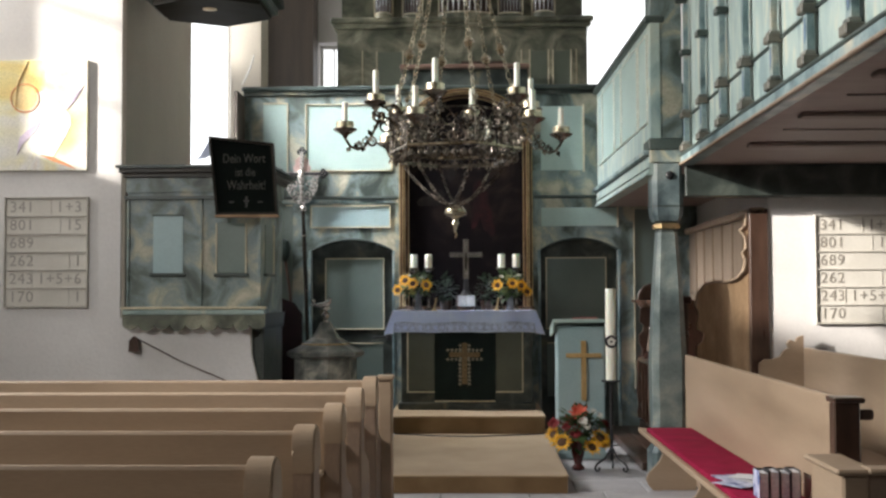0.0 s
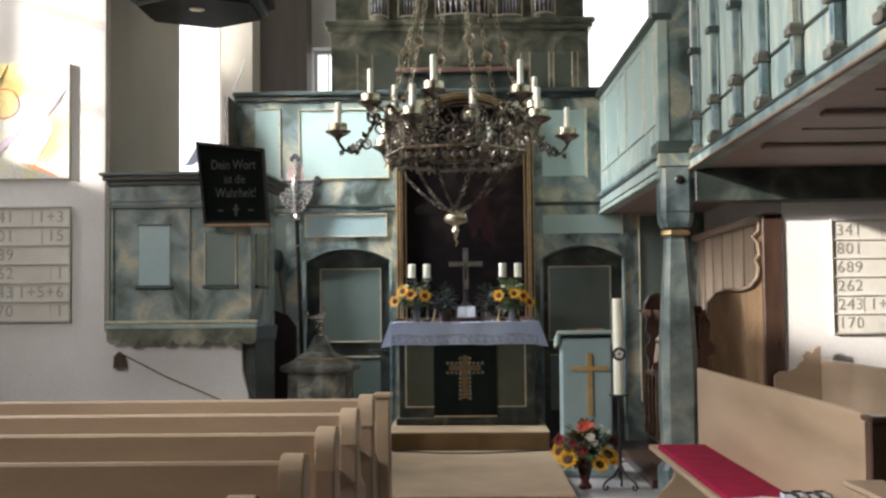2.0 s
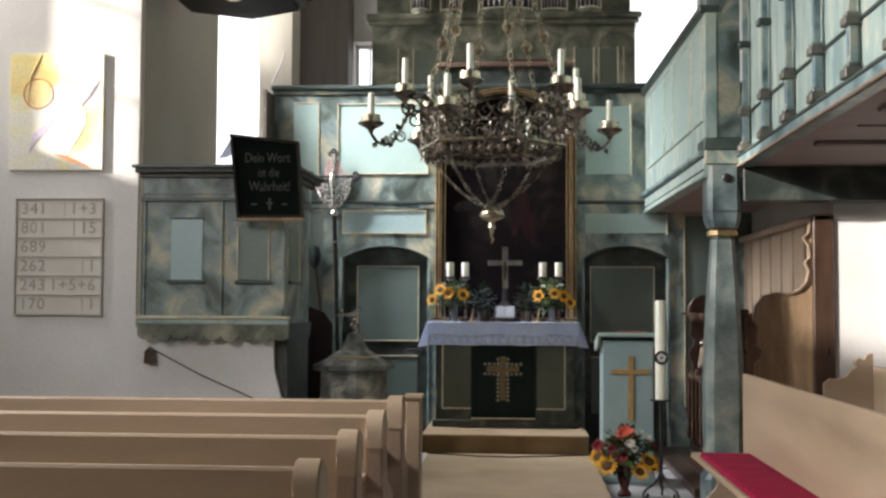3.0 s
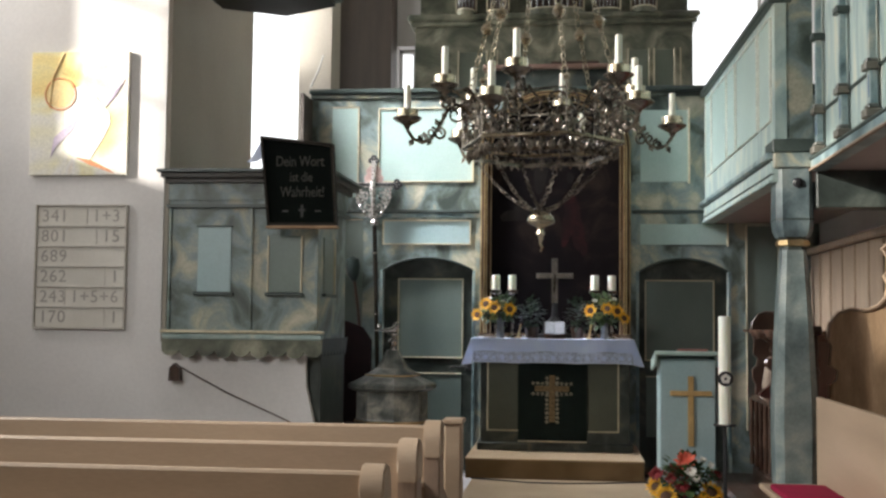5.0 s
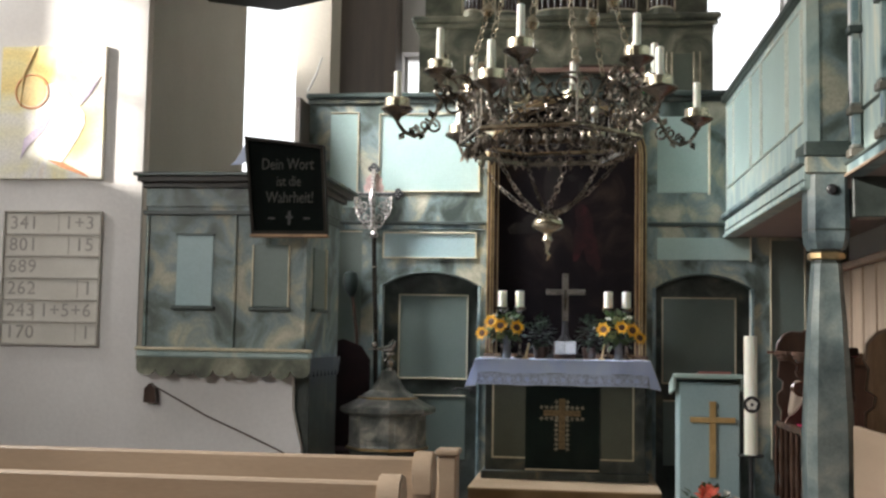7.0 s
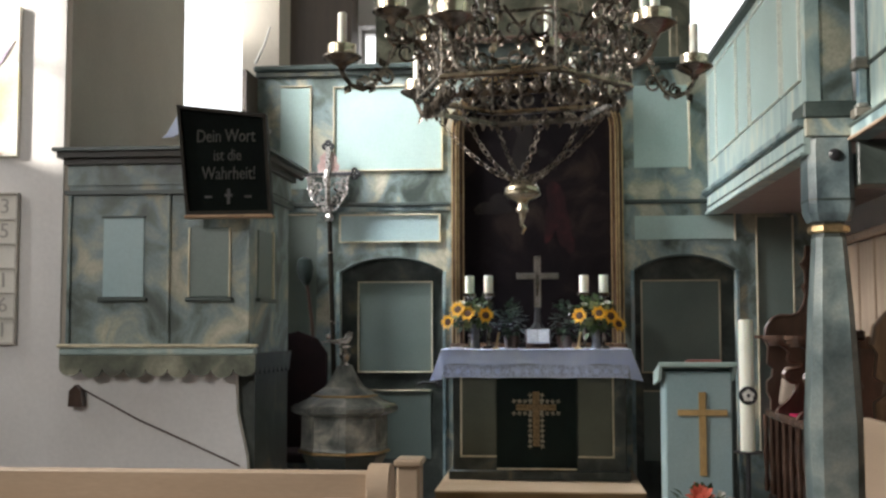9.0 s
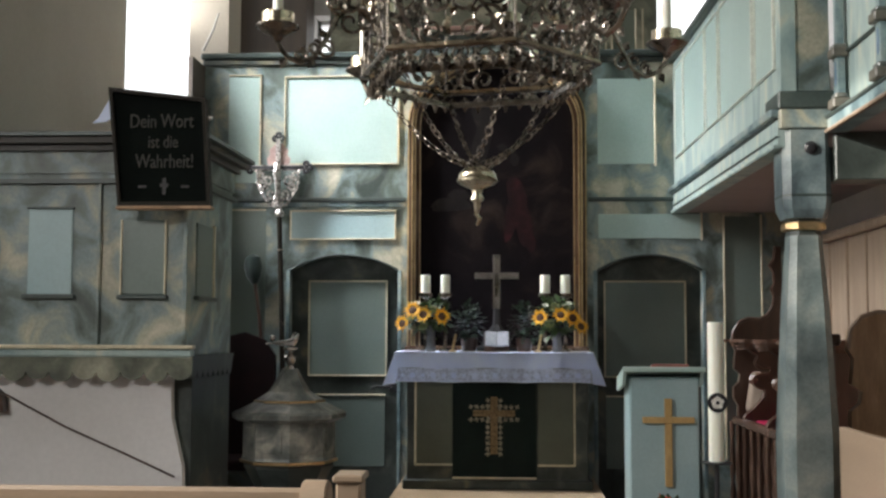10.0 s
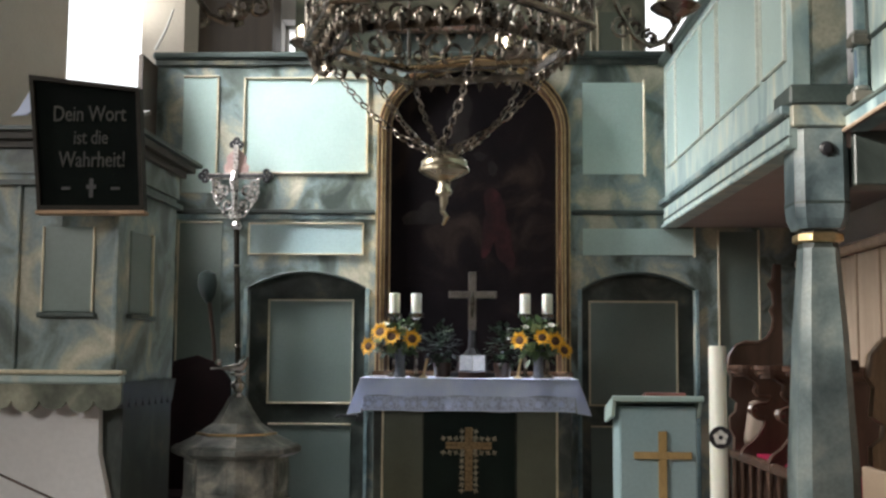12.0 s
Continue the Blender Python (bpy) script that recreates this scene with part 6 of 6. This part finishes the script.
hexband("lower_rim", RING + 0.012, RING + 0.004, RZ + 0.0, RZ + 0.013, M["brass"])
hexband("rim_underside", RING + 0.008, RING + 0.012, RZ - 0.007, RZ, M["bronze"], 0.02)
hexband("inner_rim", RING - 0.06, RING - 0.055, RZ - 0.064, RZ - 0.044, M["bronze"])
hexband("upper_rim", RING - 0.02, RING - 0.02, RZ + 0.215, RZ + 0.225, M["bronze"], 0.008)
for k in range(6):
    a, b = hexpt(k, RING, RZ), hexpt(k + 1, RING, RZ)
    e = (b - a).normalized()
    mid, out = (a + b) / 2, ((a + b) / 2 - Vector((HX, HY, RZ))).normalized()
    up = Vector((0, 0, 1))
    part("corner_rod", tube([a, a + up * 0.25], 0.006, 6), M["bronze"], cd, smooth=True)
    part("corner_knob", lathe([(0, 0), (0.012, 0.004), (0.016, 0.016), (0.01, 0.03), (0, 0.034)], a + up * 0.25, 10), M["brass"], cd, smooth=True)
    # fretwork on each side, scroll against scroll
    L = (b - a).length
    for s in (-1, 1):
        for c, z, r0, r1, a0, a1 in ((0.11, 0.075, 0.062, 0.012, -90, 450), (0.155, 0.155, 0.05, 0.01, 20, 560), (0.05, 0.15, 0.045, 0.008, 180, 640), (0.06, 0.045, 0.04, 0.008, -60, 380), (0.17, 0.05, 0.032, 0.006, 90, 480)):
            cc = mid + e * s * c + up * z
            part("fretwork_scroll", tube(spiral(cc, e * s, up, r0, r1, a0, a1, 18), [0.0075 - 0.00022 * i for i in range(19)], 5), M["bronze"], cd, smooth=True)
        part("fretwork_bar", tube([mid + e * s * L * 0.45, mid + e * s * 0.12 + up * 0.10, mid + e * s * 0.02 + up * 0.235], 0.006, 5), M["bronze"], cd, smooth=True)
    for i in range(5):
        p = a + (b - a) * (i + 0.5) / 5
        for q in range(3):
            bm = bmesh.new()
            leaf_mesh(bm, p + up * (0.03 + 0.06 * q), out * 0.4 + e * (0.5 if (i + q) % 2 else -0.5) + up * 0.6, out, 0.042, 0.32)
            bmesh.ops.solidify(bm, geom=bm.faces[:], thickness=0.002)
            part("fretwork_leaf", bm, M["bronze"], cd)
    # drooping fringe
    for i in range(8):
        p = a + (b - a) * (i + 0.5) / 8 - Vector((0, 0, 0.014)) - out * 0.02
        part("fringe_drop", lathe([(0, 0), (0.006, -0.006), (0.004, -0.02), (0.012, -0.032), (0.010, -0.044), (0.003, -0.056 - 0.01 * (i % 2)), (0, -0.062)], p, 7), M["bronze"], cd, smooth=True)
        part("fringe_ring", tube([p - up * 0.028 + (e * math.cos(t) + up * math.sin(t)) * 0.017 for t in [2 * math.pi * j / 9 for j in range(9)]], 0.0045, 4, closed=True), M["bronze"], cd)

    # the two candle arms of this side
    def candle_arm(ang, r, zc, root_z, hgt):
        w = Vector((math.cos(radians(ang)), math.sin(radians(ang)), 0))
        c0 = Vector((HX, HY, 0))
        r0 = RING * 0.86
        if zc < 2.5:
            pts = [c0 + w * (r0 + k2 * (r - r0)) + up * z for k2, z in ((0, root_z), (0.10, root_z + 0.055), (0.25, root_z + 0.066), (0.39, root_z + 0.028), (0.50, root_z - 0.045), (0.62, root_z - 0.105), (0.76, root_z - 0.128), (0.90, root_z - 0.11), (0.98, root_z - 0.075), (1.0, zc - 0.05))]
        else:
            pts = [c0 + w * (r0 + k2 * (r - r0)) + up * z for k2, z in ((-0.3, root_z), (0.2, root_z + 0.07), (0.7, root_z + 0.05), (1.0, root_z + 0.09), (1.0, zc - 0.05))]
        arm = part("candle_arm", tube(pts, 0.009, 6), M["bronze"], cd, smooth=True)
        for q, rr, dz in ((2, 0.052, -0.05), (3, 0.034, 0.036), (4, 0.032, -0.036), (5, 0.026, 0.03), (6, 0.024, 0.026), (1, 0.034, -0.036)):
            cc = pts[min(q, len(pts) - 1)] + up * dz
            part("arm_scroll", tube(spiral(cc, w, up, rr, 0.008, 90, 560, 16), 0.006, 5), M["bronze"], arm, smooth=True)
        for j in range(7):
            bm = bmesh.new()
            pj = pts[min(1 + j, len(pts) - 1)]
            leaf_mesh(bm, pj, up * (1 if j % 2 else -1) + w * 0.6, w.cross(up), 0.045, 0.35)
            bmesh.ops.solidify(bm, geom=bm.faces[:], thickness=0.002)
            part("arm_leaf", bm, M["bronze"], arm)
        tip = c0 + w * r + up * zc
        cup = part("drip_cup", lathe([(0, -0.055), (0.012, -0.05), (0.018, -0.035), (0.03, -0.028), (0.060, -0.012), (0.072, -0.002), (0.070, 0.004), (0.040, 0.002), (0, 0.002)], tip, 18), M["bronze"], cd, "bronze drip dish", smooth=True)
        part("collar", lathe([(0.048, 0.002), (0.053, 0.004), (0.053, 0.044), (0.047, 0.044), (0.046, 0.012), (0, 0.012)], tip, 18), M["brass"], cup, "pale brass collar", smooth=True)
        part("candle", lathe([(0, 0.01), (0.017, 0.01), (0.0165, hgt - 0.004), (0.013, hgt), (0, hgt - 0.003)], tip, 12), M["wax"], cup, smooth=True)

    candle_arm(12 + 60 * k, 0.665, 2.455, RZ + 0.13, 0.165)
    candle_arm(18 + 60 * k, 0.49, 2.615, RZ + 0.20, 0.19)

# chains: up to the ball ring and the ceiling hook, down to the brass bowl


def chain(p, q, link, r, sag=0.0, name="chain_link"):
    p, q = Vector(p), Vector(q)
    n = max(2, int((q - p).length / (link * 1.7)))
    d = (q - p).normalized()
    s1 = d.orthogonal().normalized()
    s2 = d.cross(s1)
    for i in range(n):
        k = (i + 0.5) / n
        c = p + (q - p) * k - Vector((0, 0, sag * 4 * k * (1 - k)))
        s = (s1, s2)[i % 2]
        big = link * (1.35 if i % 4 == 1 else 0.95)
        part(name, tube([c + d * big * math.cos(t) + s * big * 0.62 * math.sin(t) for t in [2 * math.pi * j / 10 for j in range(10)]], r, 4, closed=True), M["bronze" if name[0] == "l" else "brass"], cd)


for k in range(6):
    a = hexpt(k, RING - 0.02, RZ + 0.25)
    b = hexpt(k, 0.285, 2.94)
    chain(a, b, 0.02, 0.0034)
    part("chain_ball", lathe([(0, -0.033), (0.02, -0.027), (0.033, 0), (0.02, 0.027), (0, 0.033)], b, 12), M["brass"], cd, smooth=True)
    chain(b, (HX, HY, 4.1), 0.022, 0.0032)
    chain(hexpt(k, RING - 0.05, RZ - 0.03), (HX + 0.03 * math.cos(k), HY + 0.03 * math.sin(k), 2.01), 0.014, 0.0028, 0.05, "lower_chain_link")
part("hook_rod", tube([(HX, HY, 4.05), (HX, HY, CEIL)], 0.01, 6), M["iron"], cd)
bw = part("bowl", lathe([(0, 2.012), (0.022, 2.012), (0.045, 2.002), (0.062, 1.985), (0.063, 1.972), (0.068, 1.966), (0.068, 1.958), (0.055, 1.948), (0.03, 1.938), (0.018, 1.932), (0.016, 1.915), (0.022, 1.905), (0.022, 1.897), (0.012, 1.89), (0.010, 1.87), (0, 1.868)], (HX, HY, 0), 24), M["brass"], cd, "polished brass bowl", smooth=True)
part("bowl_hook", tube([(HX, HY, 1.875), (HX - 0.004, HY, 1.85), (HX + 0.008, HY, 1.835), (HX - 0.002, HY, 1.812)], [0.009, 0.007, 0.008, 0.004], 7), M["brass"], bw, smooth=True)

# ---- flagstones of the floor ----
sr = random.Random(2)
flo = bpy.data.objects["floor"]
y = 5.2
while y < 12.4:
    h = 0.52
    x = -1.7 - sr.uniform(0, 0.3)
    while x < 2.1:
        w = sr.uniform(0.45, 0.8)
        z = FZ + sr.uniform(-0.003, 0.0)
        part("flagstone", box(x + 0.004, x + w - 0.004, y + 0.004, y + h - 0.004, FZ - 0.03, z, 0.005), M["stone"], flo)
        x += w
    y += h
